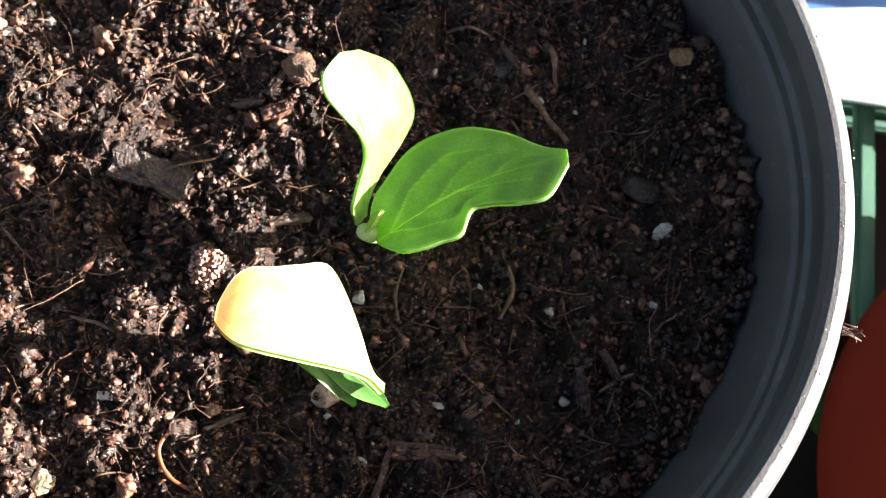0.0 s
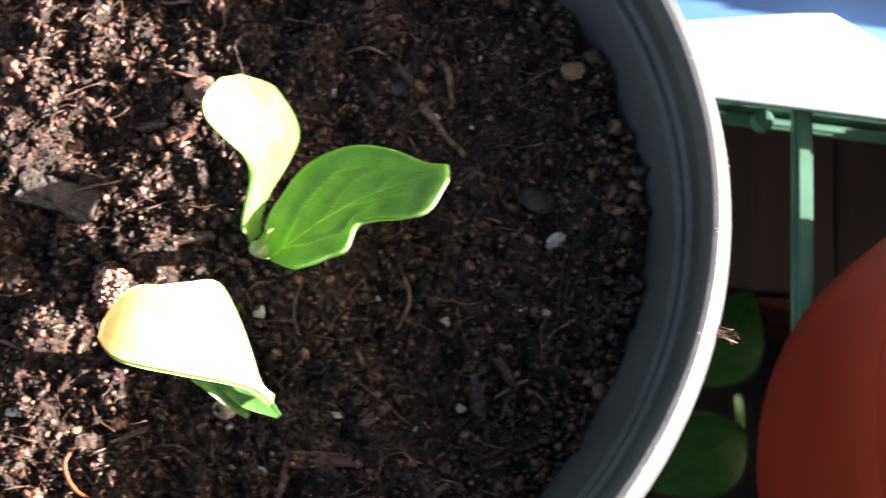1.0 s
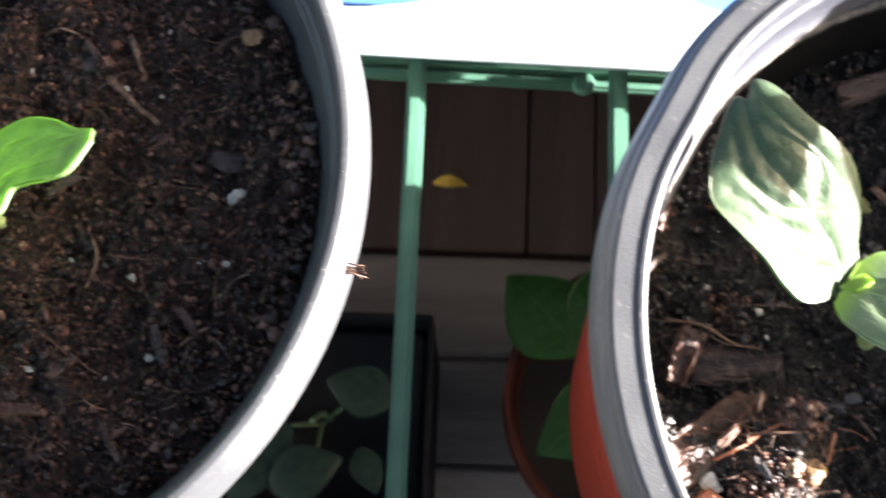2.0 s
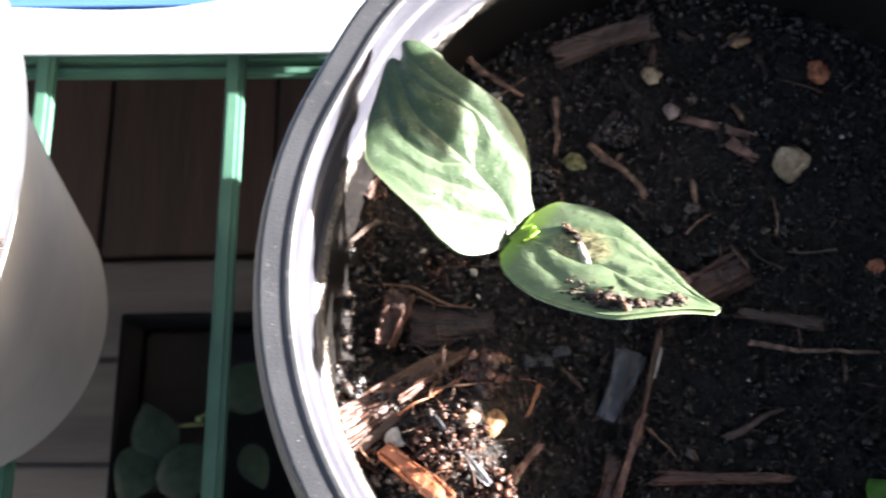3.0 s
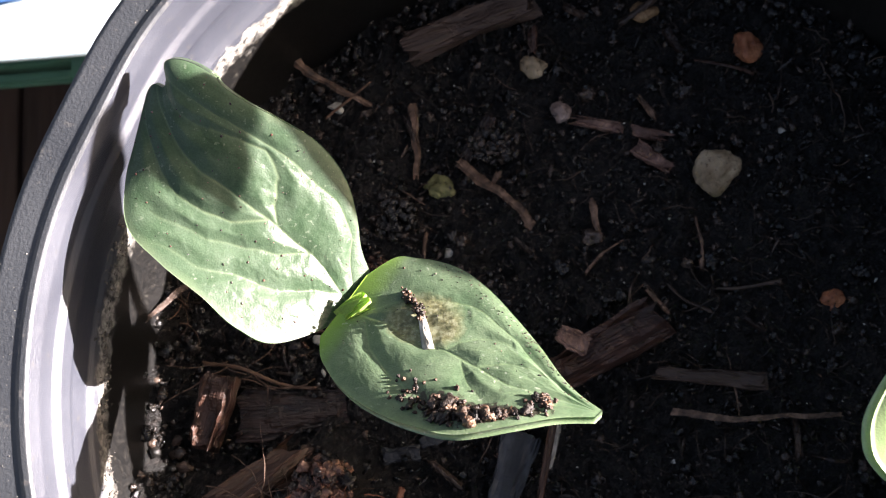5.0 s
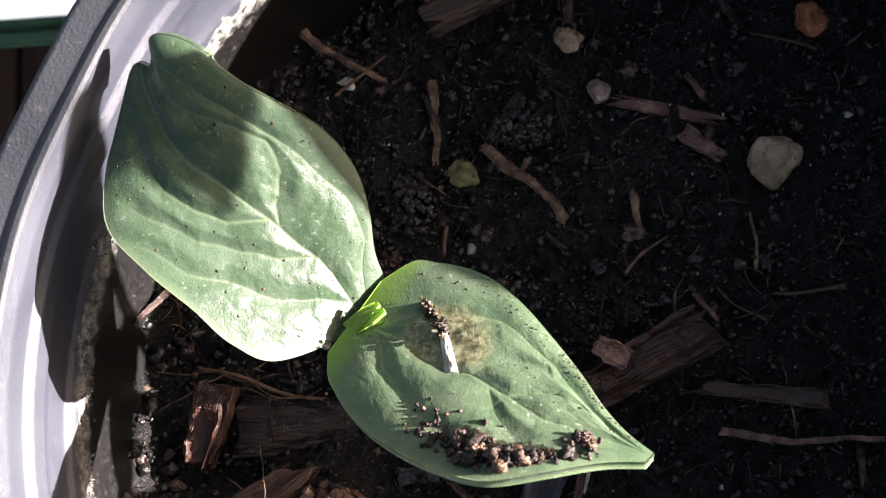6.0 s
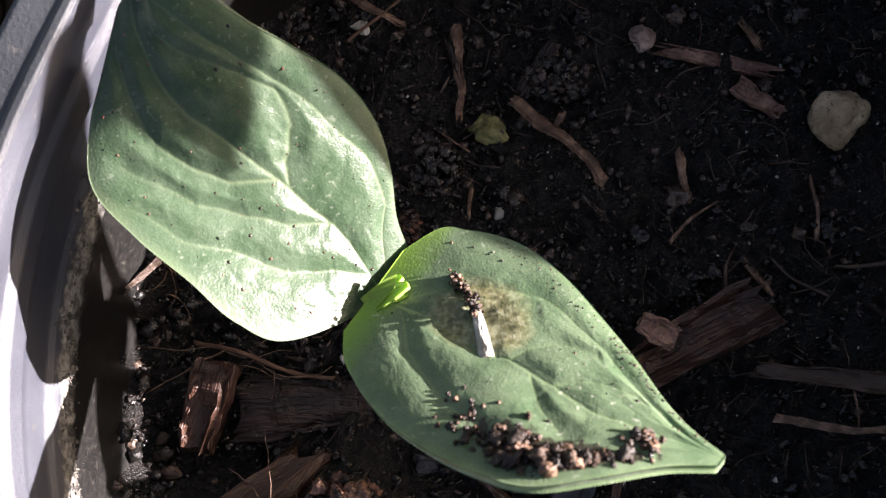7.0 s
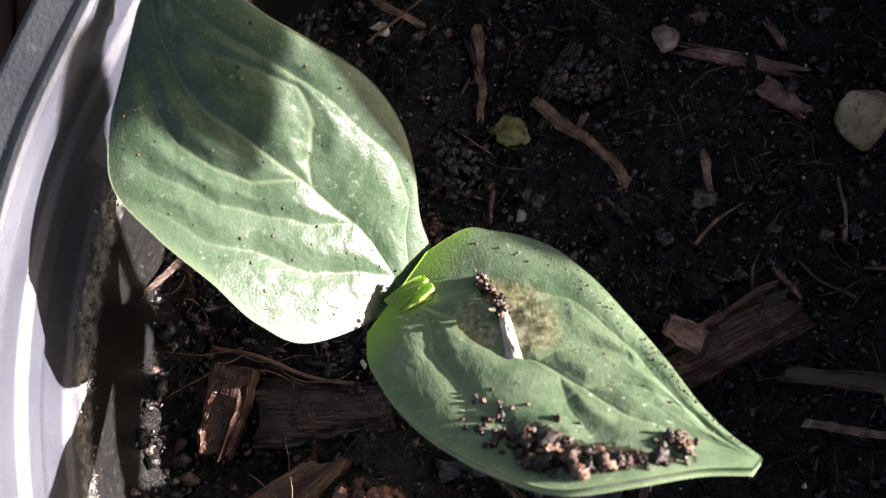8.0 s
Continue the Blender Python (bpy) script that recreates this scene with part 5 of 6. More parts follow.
under(shade_seedling_f, leaf_mesh("seed_leaf", (0.2512, 0.0370, 0.1268), (0.2505, 0.0250, 0.1268), (0.2500, 0.0105, 0.1264), (0.94, 0.10, 0.30),
      [(0, 0.0010), (0.2, 0.0030), (0.6, 0.0033), (0.85, 0.0024), (1, 0.0006)], [(0, 0.0010), (0.2, 0.0030), (0.6, 0.0033), (0.85, 0.0024), (1, 0.0006)], LEAF_GREY, cup=-0.1, bulge=0.0003, seed=16), "seed_leaf")

seedling_e = empty_thing("seedling", (0.2285, -0.0330, 0.084), "seedling with its brown seed coat still on the leaf", "seedling", "seedlings")
under(seedling_e, stem_mesh("stem", [(0.2290, -0.0335, 0.081), (0.2261, -0.0336, 0.1028), (0.2257, -0.0327, 0.1097)], 0.0017, 0.0015, STEM), "stem")
under(seedling_e, leaf_mesh("seed_leaf", (0.2257, -0.0332, 0.1097), (0.2219, -0.0290, 0.1121), (0.2195, -0.0262, 0.1000), (0.1, 0.2, 0.95),
      [(0, 0.0020), (0.3, 0.0060), (0.7, 0.0056), (1, 0.0010)], [(0, 0.0020), (0.3, 0.0050), (0.7, 0.0048), (1, 0.0010)], LEAF_BACK, cup=-0.15, bulge=0.0002, seed=12), "seed_leaf")
coat_me = leaf_mesh("seed_coat", (0.2312, -0.0360, 0.1150), (0.2271, -0.0308, 0.1168), (0.2235, -0.0243, 0.1150), (-0.22, 0.08, 0.95),
      [(0, 0.0030), (0.3, 0.0056), (0.7, 0.0058), (0.9, 0.0050), (1, 0.0040)], [(0, 0.0030), (0.3, 0.0056), (0.7, 0.0060), (0.9, 0.0052), (1, 0.0042)], COAT, cup=-0.20, bulge=0.0004, seed=13, thick=0.0006)
rng = np.random.RandomState(5)
for v_ in coat_me.vertices:
    v_.co += Vector(rng.uniform(-1, 1, 3)) * 0.00018
under(seedling_e, coat_me, "seed_coat", "dry brown torn seed coat")

def tangle(x, y, z, spread, count, length, r, material, label, seed):
    """Fine roots in a loose tangle."""
    r_ = np.random.RandomState(seed)
    lines, radii = [], []
    for k in range(count):
        p = np.array((x, y, level(x, y) + z)) + r_.normal(size=3) * np.array(spread) * (1, 1, 0.5)
        a, bend, climb, line = r_.uniform(0, 6.28), r_.uniform(-1.3, 1.3), r_.uniform(-0.35, 0.35), []
        ln_ = length * r_.uniform(0.4, 1.3)
        for s in range(9):
            line.append(p.copy())
            a += bend / 8 + r_.uniform(-0.22, 0.22)
            p = p + np.array((math.cos(a), math.sin(a), climb + r_.uniform(-0.3, 0.3))) * ln_ / 8
            p[2] = max(p[2], level(p[0], p[1]) + 0.0002)
        lines.append(line)
        radii.append(r * r_.uniform(0.3, 1.1))
    return tagged(new("fibre_tuft", tubes_mesh("fibre_tuft", lines, radii, material, 5, 0.6)), label, "fibre", kind="stuff")


# ---- grit, stones, bark and twigs in the first pot ----
rng = np.random.RandomState(9)
for k, (x, y, r) in enumerate([(-0.0205, 0.0223, 0.0008), (-0.0138, 0.0215, 0.0011), (-0.0508, 0.0174, 0.0011), (-0.0559, 0.0136, 0.0013), (-0.0467, 0.0170, 0.0009),
                              (0.0137, -0.0387, 0.0014), (0.0227, -0.0281, 0.0009), (0.0076, -0.0152, 0.0014), (0.0338, 0.0227, 0.0008), (0.0471, -0.0166, 0.0008),
                              (0.0413, -0.0227, 0.0012), (0.0242, 0.0023, 0.0007), (0.0280, 0.0227, 0.0007), (0.0637, -0.0029, 0.0007), (0.0625, 0.0076, 0.0010),
                              (0.0250, -0.0088, 0.0006), (0.0474, -0.0063, 0.0009), (0.0513, -0.0058, 0.0009), (0.0358, -0.0103, 0.0010), (0.0349, -0.0276, 0.0007),
                              (0.0107, 0.0234, 0.0006), (0.0195, 0.0256, 0.0005), (0.0072, -0.0330, 0.0007), (-0.0350, 0.0330, 0.0009), (-0.0300, 0.0300, 0.0007), (0.0330, 0.0345, 0.0006), (0.0400, 0.0460, 0.0009), (0.0100, 0.0420, 0.0008)]):
    stone("grit", x, y, r * 0.8, PERLITE, "white perlite grain in the brown compost", "grit", 0.75, rng.uniform(1, 1.5), rng.uniform(0, 180), 100 + k, 0.25, "perlite grains")
stone("grit", 0.0511, 0.0061, 0.0013, PERLITE, "long twisted white perlite grain in the compost", "grit", 0.8, 2.0, 50, 140, 0.2, "perlite grains")
chip("flake", (-0.0262, -0.0377), (-0.0238, -0.0372), 0.0014, 0.0006, PERLITE, "flat white flake on the compost", "flake", seed=3, rag=0.05)
for k, (x, y, r, mt, lb) in enumerate([(-0.0092, 0.0179, 0.0028, RED_LUMP, "rough brown lump beside the upright leaf"), (0.0486, 0.0347, 0.0019, OCHRE, "ochre stone on the shaded compost"), (0.0569, 0.0269, 0.0012, OCHRE, "small ochre stone on the shaded compost"),
                                       (0.0463, 0.0054, 0.0012, BROWN_STONE, "small brown stone on the shaded compost"), (0.0222, 0.0258, 0.0022, DARK_LUMP, "grey stone on the shaded compost"), (0.0466, 0.0136, 0.0029, DARK_LUMP, "dark grey stone in the shaded compost"),
                                       (0.0063, -0.0299, 0.0020, PINK, "pinkish white stone under the folded leaves"), (-0.0302, -0.0510, 0.0016, CREAM, "smooth cream pebble on the compost"), (-0.0290, 0.0060, 0.0016, BROWN_STONE, "small brown lump on the sunlit compost")]):
    stone("stone", x, y, r, mt, lb, "stone", 0.65, 1.25, 37 * k, 60 + k, 0.5 if mt is DARK_LUMP else 0.3)
chip("bark_chip", (-0.0335, -0.0030), (-0.0225, -0.0040), 0.0056, 0.0022, DARK_LUMP, "flat dull grey-brown flake half buried in the compost", seed=2, rise=(-0.0006, -0.0012), lift=0.001)
chip("bark_chip", (-0.0138, 0.0095), (-0.0100, 0.0118), 0.0022, 0.0012, BARK, "small pinkish brown bark chip on the compost", seed=4)
chip("bark_chip", (0.0174, -0.0360), (0.0263, -0.0345), 0.0022, 0.0010, BARK, "long flat brown bark chip on the compost", seed=5)
chip("bark_chip", (-0.0146, -0.0398), (-0.0110, -0.0395), 0.0026, 0.0008, GREY_WOOD, "grey split wood chip on the compost", seed=6)
chip("bark_chip", (-0.0075, 0.0070), (-0.0060, 0.0030), 0.0012, 0.0009, BARK, "thin brown bark chip on the compost", seed=8)
chip("bark_chip", (0.0270, -0.0290), (0.0300, -0.0250), 0.0016, 0.0008, BARK, "small dark bark chip on the compost", seed=9)
chip("bark_chip", (0.0330, 0.0130), (0.0360, 0.0160), 0.0018, 0.0009, BARK, "small brown bark chip on the shaded compost", seed=10)
twig("twig", [(0.0267, 0.0315, 0.0008), (0.0284, 0.0290, 0.0012), (0.0300, 0.0262, 0.0006)], 0.00045, TWIG, "short brown twig on the shaded compost", seed=1)
twig("twig", [(0.0256, 0.0231, 0.0006), (0.0297, 0.0206, 0.0010), (0.0335, 0.0181, 0.0004)], 0.0006, TWIG, "brown twig lying on the shaded compost", seed=2)
twig("twig", [(0.0164, -0.0431, 0.0006), (0.0170, -0.0395, 0.0014), (0.0175, -0.0362, 0.0010)], 0.0005, TWIG, "pale straw stalk on the compost", seed=3)
twig("root_thread", [(-0.0140, -0.0390, 0.0008), (-0.0150, -0.0430, 0.0016), (-0.0125, -0.0465, 0.0014), (-0.0071, -0.0483, 0.0008)], 0.00028, FRESH_WOOD, "thin orange curved root thread on the compost", category="root", seed=4)
twig("root_thread", [(-0.0300, -0.0050, 0.0012), (-0.0240, -0.0020, 0.0022), (-0.0190, 0.0010, 0.0012)], 0.0002, FIBRE, "fine brown thread across the dark stone", category="root", seed=5)
twig("root_thread", [(0.0290, -0.0130, 0.0008), (0.0300, -0.0090, 0.0016), (0.0285, -0.0050, 0.0010)], 0.00025, FIBRE, "fine brown root thread on the compost", category="root", seed=6)
twig("root_thread", [(0.0460, -0.0205, 0.0006), (0.0500, -0.0170, 0.0016), (0.0530, -0.0172, 0.0010)], 0.00022, FIBRE, "fine curved root thread on the shaded compost", category="root", seed=7)
for k, (x, y, n_) in enumerate([(-0.0350, 0.0050, 26), (-0.0200, 0.0350, 22), (-0.0420, -0.0250, 26), (-0.0150, -0.0380, 22), (0.0150, -0.0200, 26), (0.0300, 0.0300, 22), (0.0450, -0.0050, 22), (0.0050, 0.0200, 18), (0.0220, -0.0400, 20), (-0.0500, 0.0250, 18)]):
    tangle(x, y, 0.0016, (0.0070, 0.0070, 0.0008), n_ // 2, 0.008, 0.00008, TWIG if k % 4 == 0 else FIBRE, "fine brown root fibres on the crumbly compost", 520 + k)
# the tuft caught on the first rim
tuft = empty_thing("fibre_tuft", (0.0752, -0.0072, 0.1325), "brown fibre tuft caught on the pot rim", "fibre")
rng = np.random.RandomState(31)
for k in range(7):
    a = rng.uniform(-1.2, 1.2)
    part("thread", stem_mesh("thread", [(-0.0012, 0.0012 * a, 0.0004), (0.0006, 0.0010 * a + rng.uniform(-0.0006, 0.0006), 0.0004), (0.0012 + rng.uniform(0, 0.0010), 0.0016 * a, rng.uniform(-0.0008, 0.0008))], 0.00013, 0.0001, BARK, 5), tuft)

# ---- stones, bark and twigs in the second pot ----
for k, (x, y, r, lo, tn, mt, lb) in enumerate([(0.1791, 0.0513, 0.0021, 1.1, 0, CREAM, "pitted pale yellow pebble"), (0.1833, 0.0438, 0.0018, 1.0, 0, PINK, "round pinkish white pebble"), (0.2072, 0.0345, 0.0036, 1.15, 60, CREAM, "large cream stone with dark pits"),
                                               (0.2120, 0.0550, 0.0025, 1.0, 0, ORANGE, "round orange clay pebble"), (0.1963, 0.0612, 0.0018, 1.3, 10, OCHRE, "ochre brown pebble"), (0.1650, 0.0315, 0.0019, 1.45, -15, OLIVE, "olive green stone"),
                                               (0.2238, 0.0152, 0.0017, 1.2, 40, ORANGE, "dull orange stone in shade"), (0.2169, 0.0414, 0.0007, 1.3, 0, PERLITE, "small white grain"), (0.2319, -0.0170, 0.0020, 1.2, 90, CREAM, "cream stone with pits"),
                                               (0.2284, -0.0048, 0.0011, 1.4, 80, PERLITE, "pale grain"), (0.1508, -0.0236, 0.0016, 1.2, 10, CREAM, "small cream pebble among bark"), (0.1550, -0.0236, 0.0019, 1.4, 60, OCHRE, "ochre pebble among bark"), (0.1590, -0.0315, 0.0014, 1.5, 70, CREAM, "cream pebble among bark"),
                                               (0.1384, -0.0280, 0.0018, 1.2, 20, PERLITE, "white shell-like grain on an orange chip"), (0.1475, 0.0068, 0.0010, 1.3, 0, PERLITE, "pale grain"), (0.1440, 0.0060, 0.0009, 1.2, 30, GREY_STONE, "small grey stone"), (0.1370, 0.0105, 0.0010, 1.4, 30, PERLITE, "pale flat grain"), (0.1605, 0.0425, 0.0007, 1.0, 0, PERLITE, "tiny white grain"), (0.1480, 0.0440, 0.0013, 1.2, 30, PERLITE, "pale grain"), (0.1670, 0.0210, 0.0008, 1.6, 80, PERLITE, "small white grain")]):
    stone("stone", x, y, r, mt, lb + " on the dark compost", "stone", 0.75, lo, tn, 200 + k, 0.12 if y < -0.02 else 0.25)

rng = np.random.RandomState(15)
pts = rng.normal(size=(160, 3))
pts = pts / np.linalg.norm(pts, axis=1)[:, None] * np.array([0.0042, 0.0030, 0.0022]) * rng.uniform(0.4, 1.0, (160, 1))
clump = tagged(new("soil_clump", clods_mesh("soil_clump", pts, rng.uniform(0.0004, 0.0012, 160), SOIL, 8)), "reddish brown crumbly clump in the sun", "soil clump")
clump.location = (0.1528, -0.0142, level(0.1528, -0.0142) + 0.0016)

chip("bark_chip", (0.1345, 0.0006), (0.1322, -0.0098), 0.0046, 0.0034, BARK, "red-brown fibrous bark chip, lit by the sun", seed=21, rise=(0.0026, 0.0018))
chip("bark_chip", (0.1365, -0.0047), (0.1520, -0.0030), 0.0070, 0.0020, DARK_BARK, "wide dark wet bark piece under the seed leaf", seed=22, rise=(-0.0012, -0.0012))
chip("bark_chip", (0.1462, -0.0108), (0.1300, -0.0262), 0.0066, 0.0022, BARK, "long dark brown bark slab against the pot wall", seed=23, rise=(0.0004, 0.0010), roll=12, rag=0.6)
chip("bark_chip", (0.1478, -0.0104), (0.1395, -0.0205), 0.0015, 0.0013, BARK, "narrow split stick along the slab", seed=24, rise=(0.0028, 0.0024), rag=0.9)
chip("bark_chip", (0.1432, -0.0168), (0.1335, -0.0292), 0.0019, 0.0014, GREY_WOOD, "frayed grey stick along the slab", seed=37, rise=(0.0026, 0.0018), rag=0.9)
chip("bark_chip", (0.1365, -0.0302), (0.1490, -0.0378), 0.0034, 0.0026, FRESH_WOOD, "fresh orange wood chip", seed=25, rise=(0.002, 0.002), rag=0.1)
chip("bark_chip", (0.1585, -0.0330), (0.1635, -0.0255), 0.0014, 0.0012, TAN_WOOD, "pale split wood sliver", seed=26, rise=(0.001, 0.004))
chip("bark_chip", (0.1596, 0.0535), (0.1782, 0.0615), 0.0052, 0.0030, GREY_WOOD, "large grey brown bark piece in shade", seed=27)
chip("bark_chip", (0.1826, 0.0016), (0.1982, 0.0112), 0.0058, 0.0048, BARK, "thick reddish brown bark piece behind the leaf tip", seed=28, rise=(0.003, 0.001))
chip("bark_chip", (0.1840, 0.0080), (0.1880, 0.0062), 0.0026, 0.0010, TAN_WOOD, "small pale wood flake on the bark piece", seed=29, rise=(0.0075, 0.0070))
chip("bark_chip", (0.1985, 0.0037), (0.2135, 0.0030), 0.0022, 0.0016, GREY_WOOD, "flat grey stick on the dark compost", seed=30)
chip("bark_chip", (0.1789, -0.0060), (0.1755, -0.0190), 0.0050, 0.0016, SLATE, "dark slate-grey chip on the compost", seed=31, rag=0.12)
chip("bark_chip", (0.1868, 0.0425), (0.1990, 0.0405), 0.0017, 0.0012, TAN_WOOD, "pointed brown husk on the dark compost", seed=32, rag=0.6)
chip("bark_chip", (0.1955, 0.0378), (0.2000, 0.0345), 0.0022, 0.0014, TAN_WOOD, "reddish triangular bark chip on the compost", seed=33, rag=0.5)
chip("bark_chip", (0.1842, -0.0046), (0.1831, -0.0106), 0.0008, 0.0006, PERLITE, "thin white splinter on the stick", seed=34, rise=(0.002, 0.002))
chip("bark_chip", (0.1590, -0.0100), (0.1640, -0.0092), 0.0024, 0.0012, SLATE, "small grey chip under the seed leaf", seed=35)
chip("bark_chip", (0.1276, 0.0300), (0.1250, 0.0190), 0.0030, 0.0020, BARK, "brown bark scrap by the pot wall", seed=36, rise=(0.002, 0.002))
twig("twig", [(0.1680, 0.0352, 0.0010), (0.1729, 0.0317, 0.0024), (0.1765, 0.0288, 0.0016), (0.1795, 0.0257, 0.0006)], 0.0006, TWIG, "forked pale brown twig on the dark compost", seed=11, taper=0.9)
twig("twig", [(0.1740, 0.0340, 0.0010), (0.1735, 0.0322, 0.0018)], 0.0004, TWIG, "short side fork of a twig", seed=12)
twig("twig", [(0.1604, 0.0440, 0.0006), (0.1610, 0.0390, 0.0014), (0.1612, 0.0330, 0.0010)], 0.0006, TWIG, "short straight brown twig on the dark compost", seed=13)
twig("twig", [(0.1886, 0.0299, 0.0008), (0.1890, 0.0270, 0.0014), (0.1897, 0.0239, 0.0006)], 0.0004, TWIG, "thin brown twig on the dark compost", seed=14)
twig("twig", [(0.2008, -0.0018, 0.0006), (0.2080, -0.0026, 0.0012), (0.2160, -0.0020, 0.0008), (0.2241, -0.0014, 0.0004)], 0.0004, TWIG, "long thin brown stalk on the dark compost", seed=15)
chip("bark_chip", (0.1838, -0.0020), (0.1806, -0.0235), 0.0012, 0.0010, BARK, "long brown stick on the dark compost", seed=38, rise=(0.002, 0.0026), rag=0.5)
chip("bark_chip", (0.1809, -0.0200), (0.1778, -0.0335), 0.0014, 0.0011, TAN_WOOD, "split tan straw beside the long stick", seed=39, rise=(0.003, 0.002), rag=0.9)
chip("bark_chip", (0.1768, -0.0272), (0.1756, -0.0345), 0.0030, 0.0018, BARK, "broken bark end on the dark compost", seed=40, rise=(0.001, 0.001), rag=0.9)
chip("bark_chip", (0.1850, -0.0288), (0.2082, -0.0262), 0.0022, 0.0014, BARK, "long flat bark strip on the dark compost", seed=41, rag=0.5)
twig("twig", [(0.1829, -0.0198, 0.0008), (0.1870, -0.0236, 0.0014), (0.1907, -0.0273, 0.0006)], 0.0003, TWIG, "thin straight stalk on the dark compost", seed=22)
twig("twig", [(0.1968, -0.0200, 0.0006), (0.2020, -0.0166, 0.0016), (0.2071, -0.0134, 0.0008)], 0.0005, GREY_WOOD, "blue-grey stalk on the dark compost", seed=23)
twig("twig", [(0.1418, 0.0502, 0.0030), (0.1455, 0.0480, 0.0030), (0.1492, 0.0458, 0.0020), (0.1532, 0.0445, 0.0006)], 0.0006, TWIG, "bent orange brown twig against the pot wall", seed=17)
twig("twig", [(0.1465, 0.0420, 0.0010), (0.1500, 0.0440, 0.0030), (0.1540, 0.0470, 0.0040)], 0.00022, FIBRE, "thin brown thread standing off the soil", seed=18)
twig("twig", [(0.1275, 0.0145, 0.0040), (0.1256, 0.0118, 0.0035), (0.1232, 0.0086, 0.0030)], 0.0005, GREY_WOOD, "short grey straw by the pot wall", seed=19)
twig("root_thread", [(0.1620, -0.0144, 0.0010), (0.1612, -0.0180, 0.0016), (0.1602, -0.0206, 0.0006)], 0.0004, FRESH_WOOD, "short red root thread", category="root", seed=20)
twig("root_thread", [(0.1300, 0.0030, 0.0020), (0.1370, 0.0018, 0.0036), (0.1430, 0.0000, 0.0020), (0.1480, -0.0004, 0.0010)], 0.0003, FIBRE, "curved brown root thread over the bark", category="root", seed=21)
for k, (x0, y0, x1, y1) in enumerate([(0.1420, -0.0190, 0.1530, -0.0172), (0.1430, -0.0205, 0.1500, -0.0150), (0.1440, -0.0160, 0.1435, -0.0205), (0.1380, -0.0240, 0.1440, -0.0200), (0.1310, -0.0290, 0.1350, -0.0330), (0.1300, -0.0300, 0.1330, -0.0260)]):
    twig("root_thread", [(x0, y0, 0.0024), ((x0 + x1) / 2, (y0 + y1) / 2, 0.0045), (x1, y1, 0.0026)], 0.00022, FRESH_WOOD if k % 2 else FIBRE, "thin orange brown root thread among the bark", category="root", seed=40 + k)


tangle(0.1310, -0.0300, 0.0020, (0.0018, 0.0030, 0.0016), 46, 0.007, 0.00014, FRESH_WOOD, "tangle of orange brown root fibres by the pot wall", 501)
tangle(0.1465, -0.0185, 0.0020, (0.0022, 0.0022, 0.0016), 24, 0.009, 0.00013, TWIG, "loose tan root fibres along the bark slab", 502)
tangle(0.1540, -0.0165, 0.0022, (0.0024, 0.0012, 0.0010), 6, 0.005, 0.00010, FRESH_WOOD, "loose orange root fibres under the crumbly clump", 503)
tangle(0.1360, 0.0010, 0.0030, (0.0030, 0.0020, 0.0010), 7, 0.010, 0.00014, TWIG, "loose brown root fibres over the bark", 504)
tangle(0.1500, -0.0300, 0.0016, (0.0040, 0.0035, 0.0010), 26, 0.007, 0.00012, FIBRE, "fine brown root fibres on the soil heap", 505)
tangle(0.1265, 0.0160, 0.0020, (0.0014, 0.0050, 0.0014), 24, 0.006, 0.00013, FIBRE, "fine brown root fibres by the pot wall", 506)
chip("bark_chip", (0.1452, -0.0243), (0.1545, -0.0333), 0.0015, 0.0013, SLATE, "glossy black stick on the soil heap", seed=51, rise=(0.0018, 0.0014), rag=0.4)
chip("bark_chip", (0.1643, -0.0078), (0.1672, -0.0066), 0.0018, 0.0008, SLATE, "small pale grey flake under the seed leaf", seed=52)
for k, (x_, y_, r_m) in enumerate([(0.1296, -0.0130, 0.0010), (0.1275, -0.0088, 0.0008), (0.1660, -0.0046, 0.0007), (0.1420, 0.0005, 0.0007), (0.1475, 0.0110, 0.0008)]):
    stone("stone", x_, y_, r_m, GREY_WOOD, "small dull grain on the dark wet compost", "stone", 0.7, 1.4, 40 * k, 540 + k, 0.2)


def lump_heap(name, centre, spread, count, sizes, material, label, seed, lift=0.0):
    """A crumbly heap resting on the soil."""
    r_ = np.random.RandomState(seed)
    p = r_.normal(size=(count, 3))
    p = p / np.linalg.norm(p, axis=1)[:, None] * np.array(spread) * r_.uniform(0.3, 1.0, (count, 1))
    ob = tagged(new(name, clods_mesh(name, p, r_.uniform(sizes[0], sizes[1], count) * 1.5, material, seed + 1, 2)), label, "soil clump", kind="stuff")
    ob.location = (centre[0], centre[1], level(*centre) + spread[2] * 0.5 + lift)
    return ob


lump_heap("soil_clump", (-0.0153, -0.0161), (0.0028, 0.0034, 0.0028), 900, (0.00009, 0.00026), PALE_CLOD, "pale pinkish crumbly clump lit by the sun beside the tan leaf", 51)
for k, (x, y, sx, sy, sz) in enumerate([(0.1480, -0.0270, 0.007, 0.006, 0.0024), (0.1420, -0.0330, 0.006, 0.005, 0.0024), (0.1550, -0.0340, 0.005, 0.005, 0.0022), (0.1260, 0.0240, 0.003, 0.006, 0.0030), (0.1560, 0.0170, 0.003, 0.003, 0.0020), (0.1420, 0.0080, 0.005, 0.004, 0.0018)]):
    lump_heap("soil_clump", (x, y), (sx, sy, sz), 170, (0.00015, 0.0005), SOIL, "brown crumbly clump of compost among the bark", 340 + 2 * k, -0.0006)

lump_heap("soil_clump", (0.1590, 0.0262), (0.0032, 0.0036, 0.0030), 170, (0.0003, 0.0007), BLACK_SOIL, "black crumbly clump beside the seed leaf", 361)
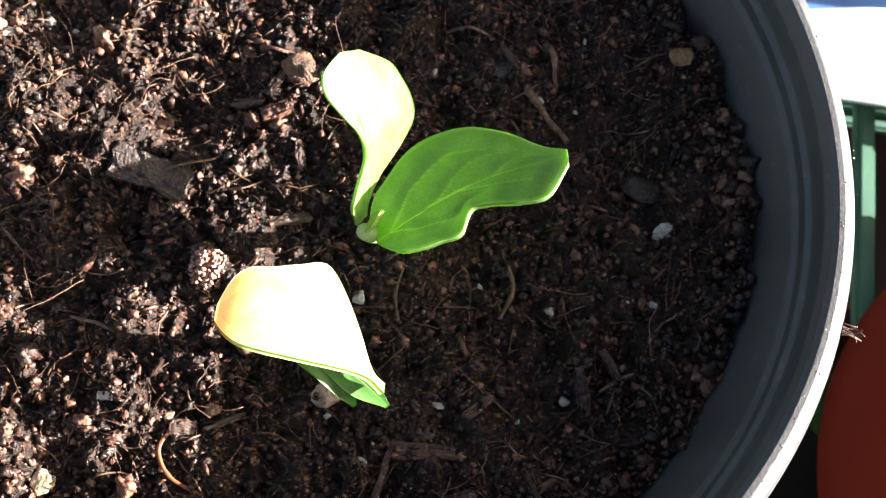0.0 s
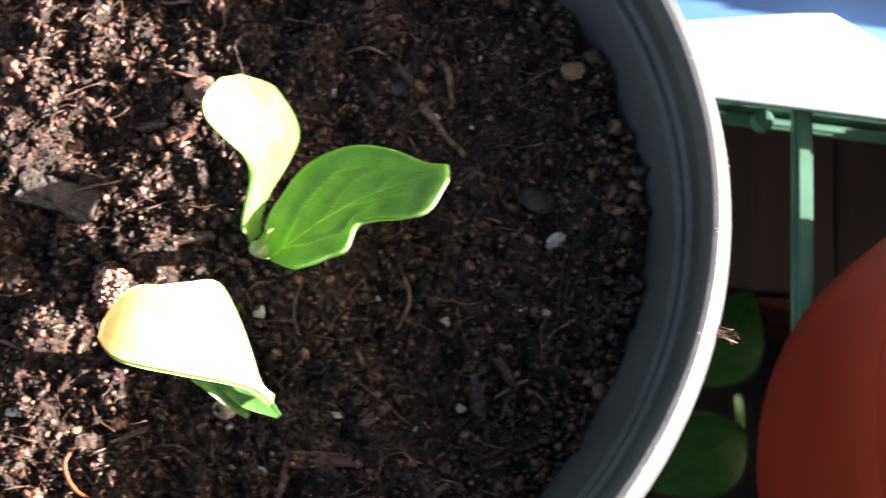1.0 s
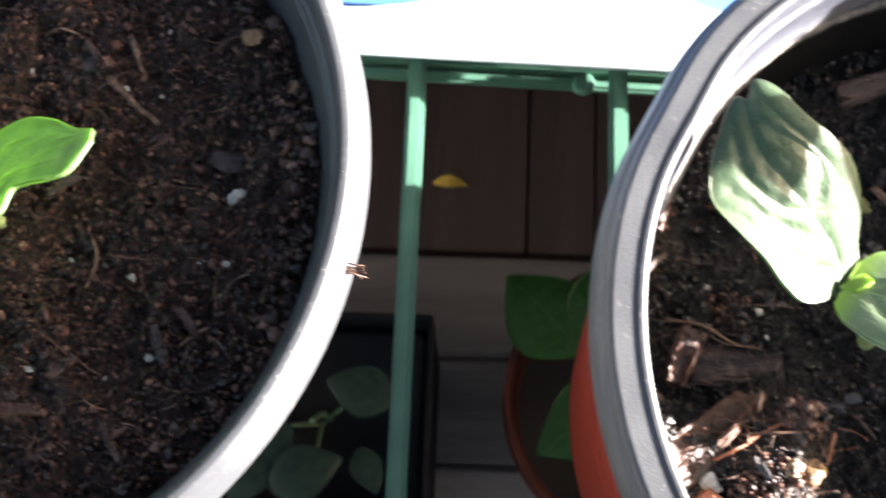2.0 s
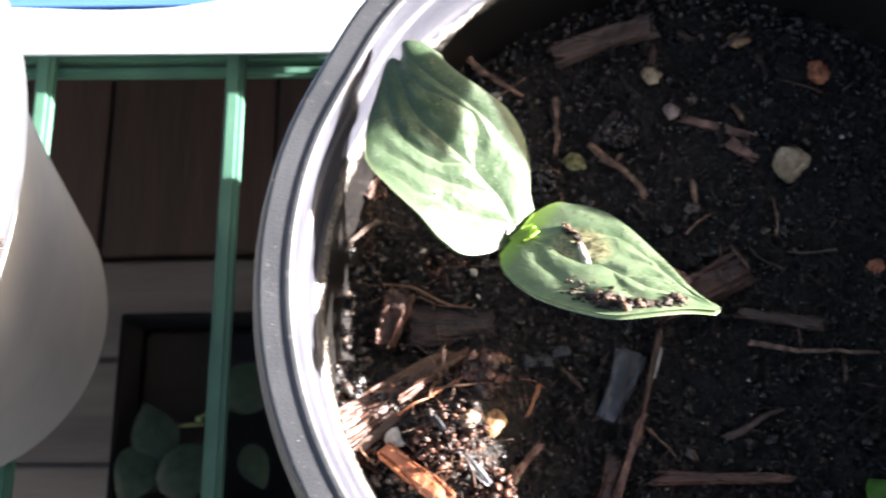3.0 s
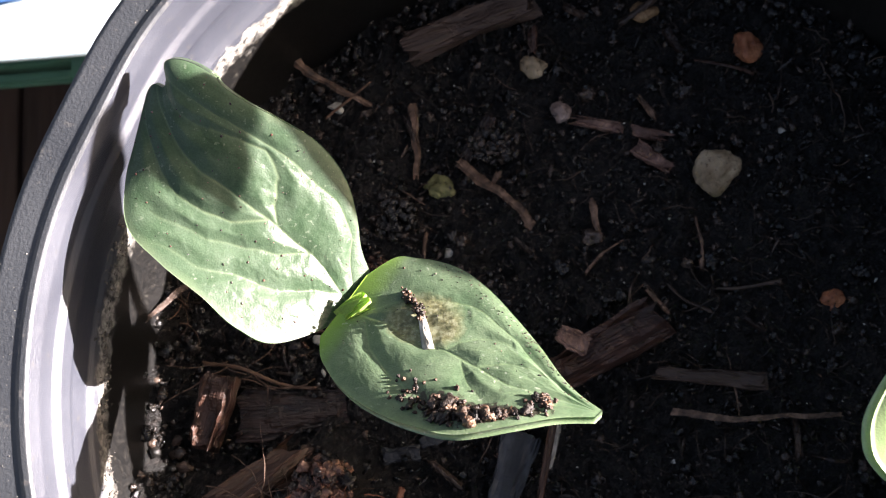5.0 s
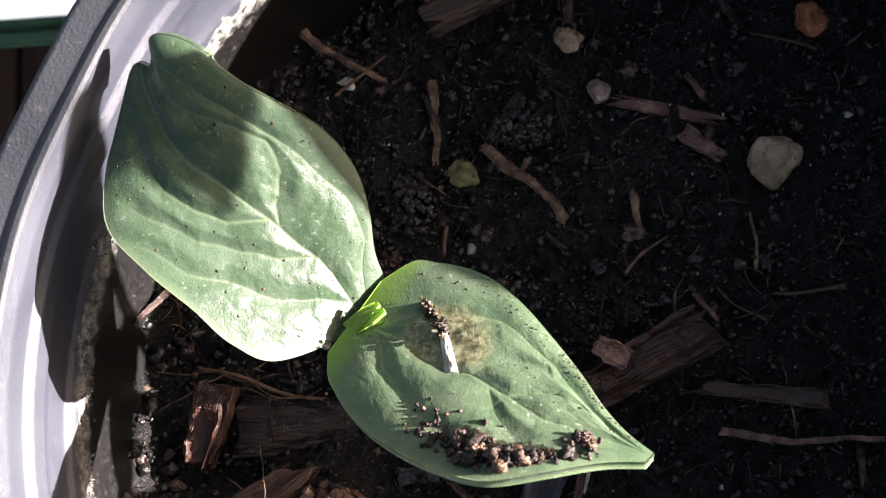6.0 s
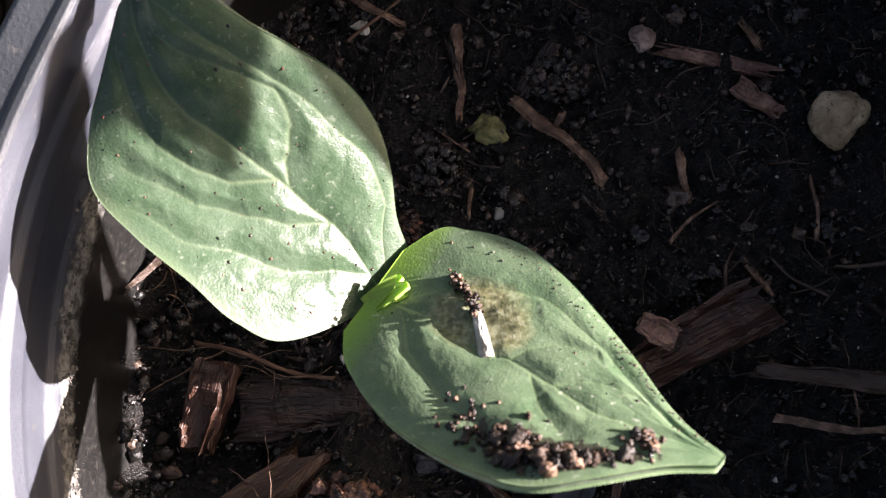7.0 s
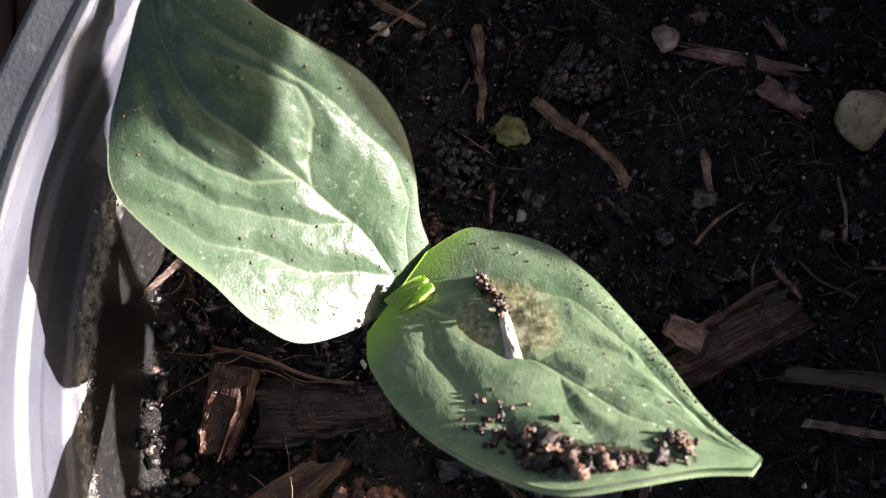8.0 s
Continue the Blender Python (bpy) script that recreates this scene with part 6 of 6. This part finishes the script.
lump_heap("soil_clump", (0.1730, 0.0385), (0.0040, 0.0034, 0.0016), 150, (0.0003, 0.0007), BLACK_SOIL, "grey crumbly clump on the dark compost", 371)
# small litter strewn over both composts: splinters, straws and threads, each its own piece
LITTER = [("bark_chip", "small dark bark splinter lying on the compost", (BARK, DARK_BARK, GREY_WOOD, BARK)), ("straw", "thin broken straw lying on the compost", (TWIG, TAN_WOOD, GREY_WOOD, TWIG))]
r_ = np.random.RandomState(411)
for centre, reach, count, dark in ((P1, 0.058, 34, False), (P2, 0.060, 46, True)):
    xs, ys = scatter(r_, count, reach, centre)
    for k, (x, y) in enumerate(zip(xs, ys)):
        name, text, mats = LITTER[k % 2]
        if dark:
            mats = (DARK_BARK, BLACK_FIBRE, BARK, TWIG)
        a, long_ = r_.uniform(0, 6.28), r_.uniform(0.0022, 0.0055) if name == "bark_chip" else r_.uniform(0.004, 0.010)
        dx, dy = math.cos(a) * long_ / 2, math.sin(a) * long_ / 2
        if name == "bark_chip":
            chip(name, (x - dx, y - dy), (x + dx, y + dy), long_ * r_.uniform(0.16, 0.42), r_.uniform(0.0005, 0.0011), mats[r_.randint(4)], text, seed=420 + k, rise=(r_.uniform(0, 0.0009), r_.uniform(0, 0.0009)), roll=r_.uniform(-25, 25), rag=0.8)
        else:
            bend = r_.uniform(-0.0008, 0.0008)
            twig(name, [(x - dx, y - dy, 0.0007), (x - bend * math.sin(a), y + bend * math.cos(a), 0.0012 + r_.uniform(0, 0.0006)), (x + dx, y + dy, 0.0007)], r_.uniform(0.00014, 0.00030), mats[r_.randint(4)], text, category="straw", seed=420 + k)
# crust left by watering along the second pot's inner wall
r_ = np.random.RandomState(71)
ang = np.radians(r_.uniform(150, 215, 420))
hgt = r_.normal(0.1045, 0.0010, 420) + 0.0012 * np.sin(ang * 9)
rad = 0.0678 + (hgt - 0.096) * 0.075 - r_.uniform(0.0, 0.0002, 420)
crust_pts = np.stack([P2[0] + rad * np.cos(ang), P2[1] + rad * np.sin(ang), hgt], -1)
tagged(new("crust", lumps_mesh("crust", crust_pts, r_.uniform(0.0001, 0.0003, 420), CRUST, 72, 2, 0.5, axes=((0.5, 1.6), (0.4, 1.0), (0.1, 0.4)))), "pale grey mineral crust on the pot wall above the soil", "crust", kind="stuff")
# fine white grit strewn over both composts
for centre, radius, height, n_, seed in ((P1, 0.060, rough_1, 150, 601), (P2, 0.062, rough_2, 380, 602)):
    r_ = np.random.RandomState(seed)
    gx, gy = scatter(r_, n_, radius, centre)
    gs = np.clip(r_.lognormal(math.log(0.00013), 0.45, n_), 0.00006, 0.0004)
    tagged(new("fine_grit", lumps_mesh("fine_grit", np.stack([gx, gy, height(gx, gy) + gs * 0.8], -1), gs, PERLITE, seed + 5, 1, 0.5)), "fine white grit strewn over the compost", "grit", kind="stuff")
# specks of soil on the broad leaf, the rims and the wall
r_ = np.random.RandomState(81)
pts, size = [], []
for k in range(130):
    s = r_.uniform(0.00005, 0.00018)
    pts.append(on_leaf(leaf_1, r_.uniform(0.06, 0.95), r_.uniform(-0.9, 0.9))[:])
    size.append(s)
tagged(new("soil_specks", lumps_mesh("soil_specks", np.array(pts), np.array(size), SOIL, 83, 1)), "fine specks of soil on the broad seed leaf", "soil", kind="stuff")
pts, size = [], []
for k in range(150):
    a = r_.uniform(-1.2, 1.2)
    rr = r_.uniform(0.0715, 0.0745)
    pts.append((rr * math.cos(a), rr * math.sin(a), 0.1352 - max(0, rr - 0.0722) * 0.5))
    size.append(r_.uniform(0.00004, 0.00013))
for k in range(200):
    a = r_.uniform(1.9, 4.0)
    rr = r_.uniform(0.0718, 0.0757)
    pts.append((P2[0] + rr * math.cos(a), P2[1] + rr * math.sin(a), 0.12225))
    size.append(r_.uniform(0.00003, 0.00008))
tagged(new("grit_specks", lumps_mesh("grit_specks", np.array(pts), np.array(size), PERLITE, 85, 1, 0.5)), "fine pale grit specks on the pot rims", "grit", kind="stuff")
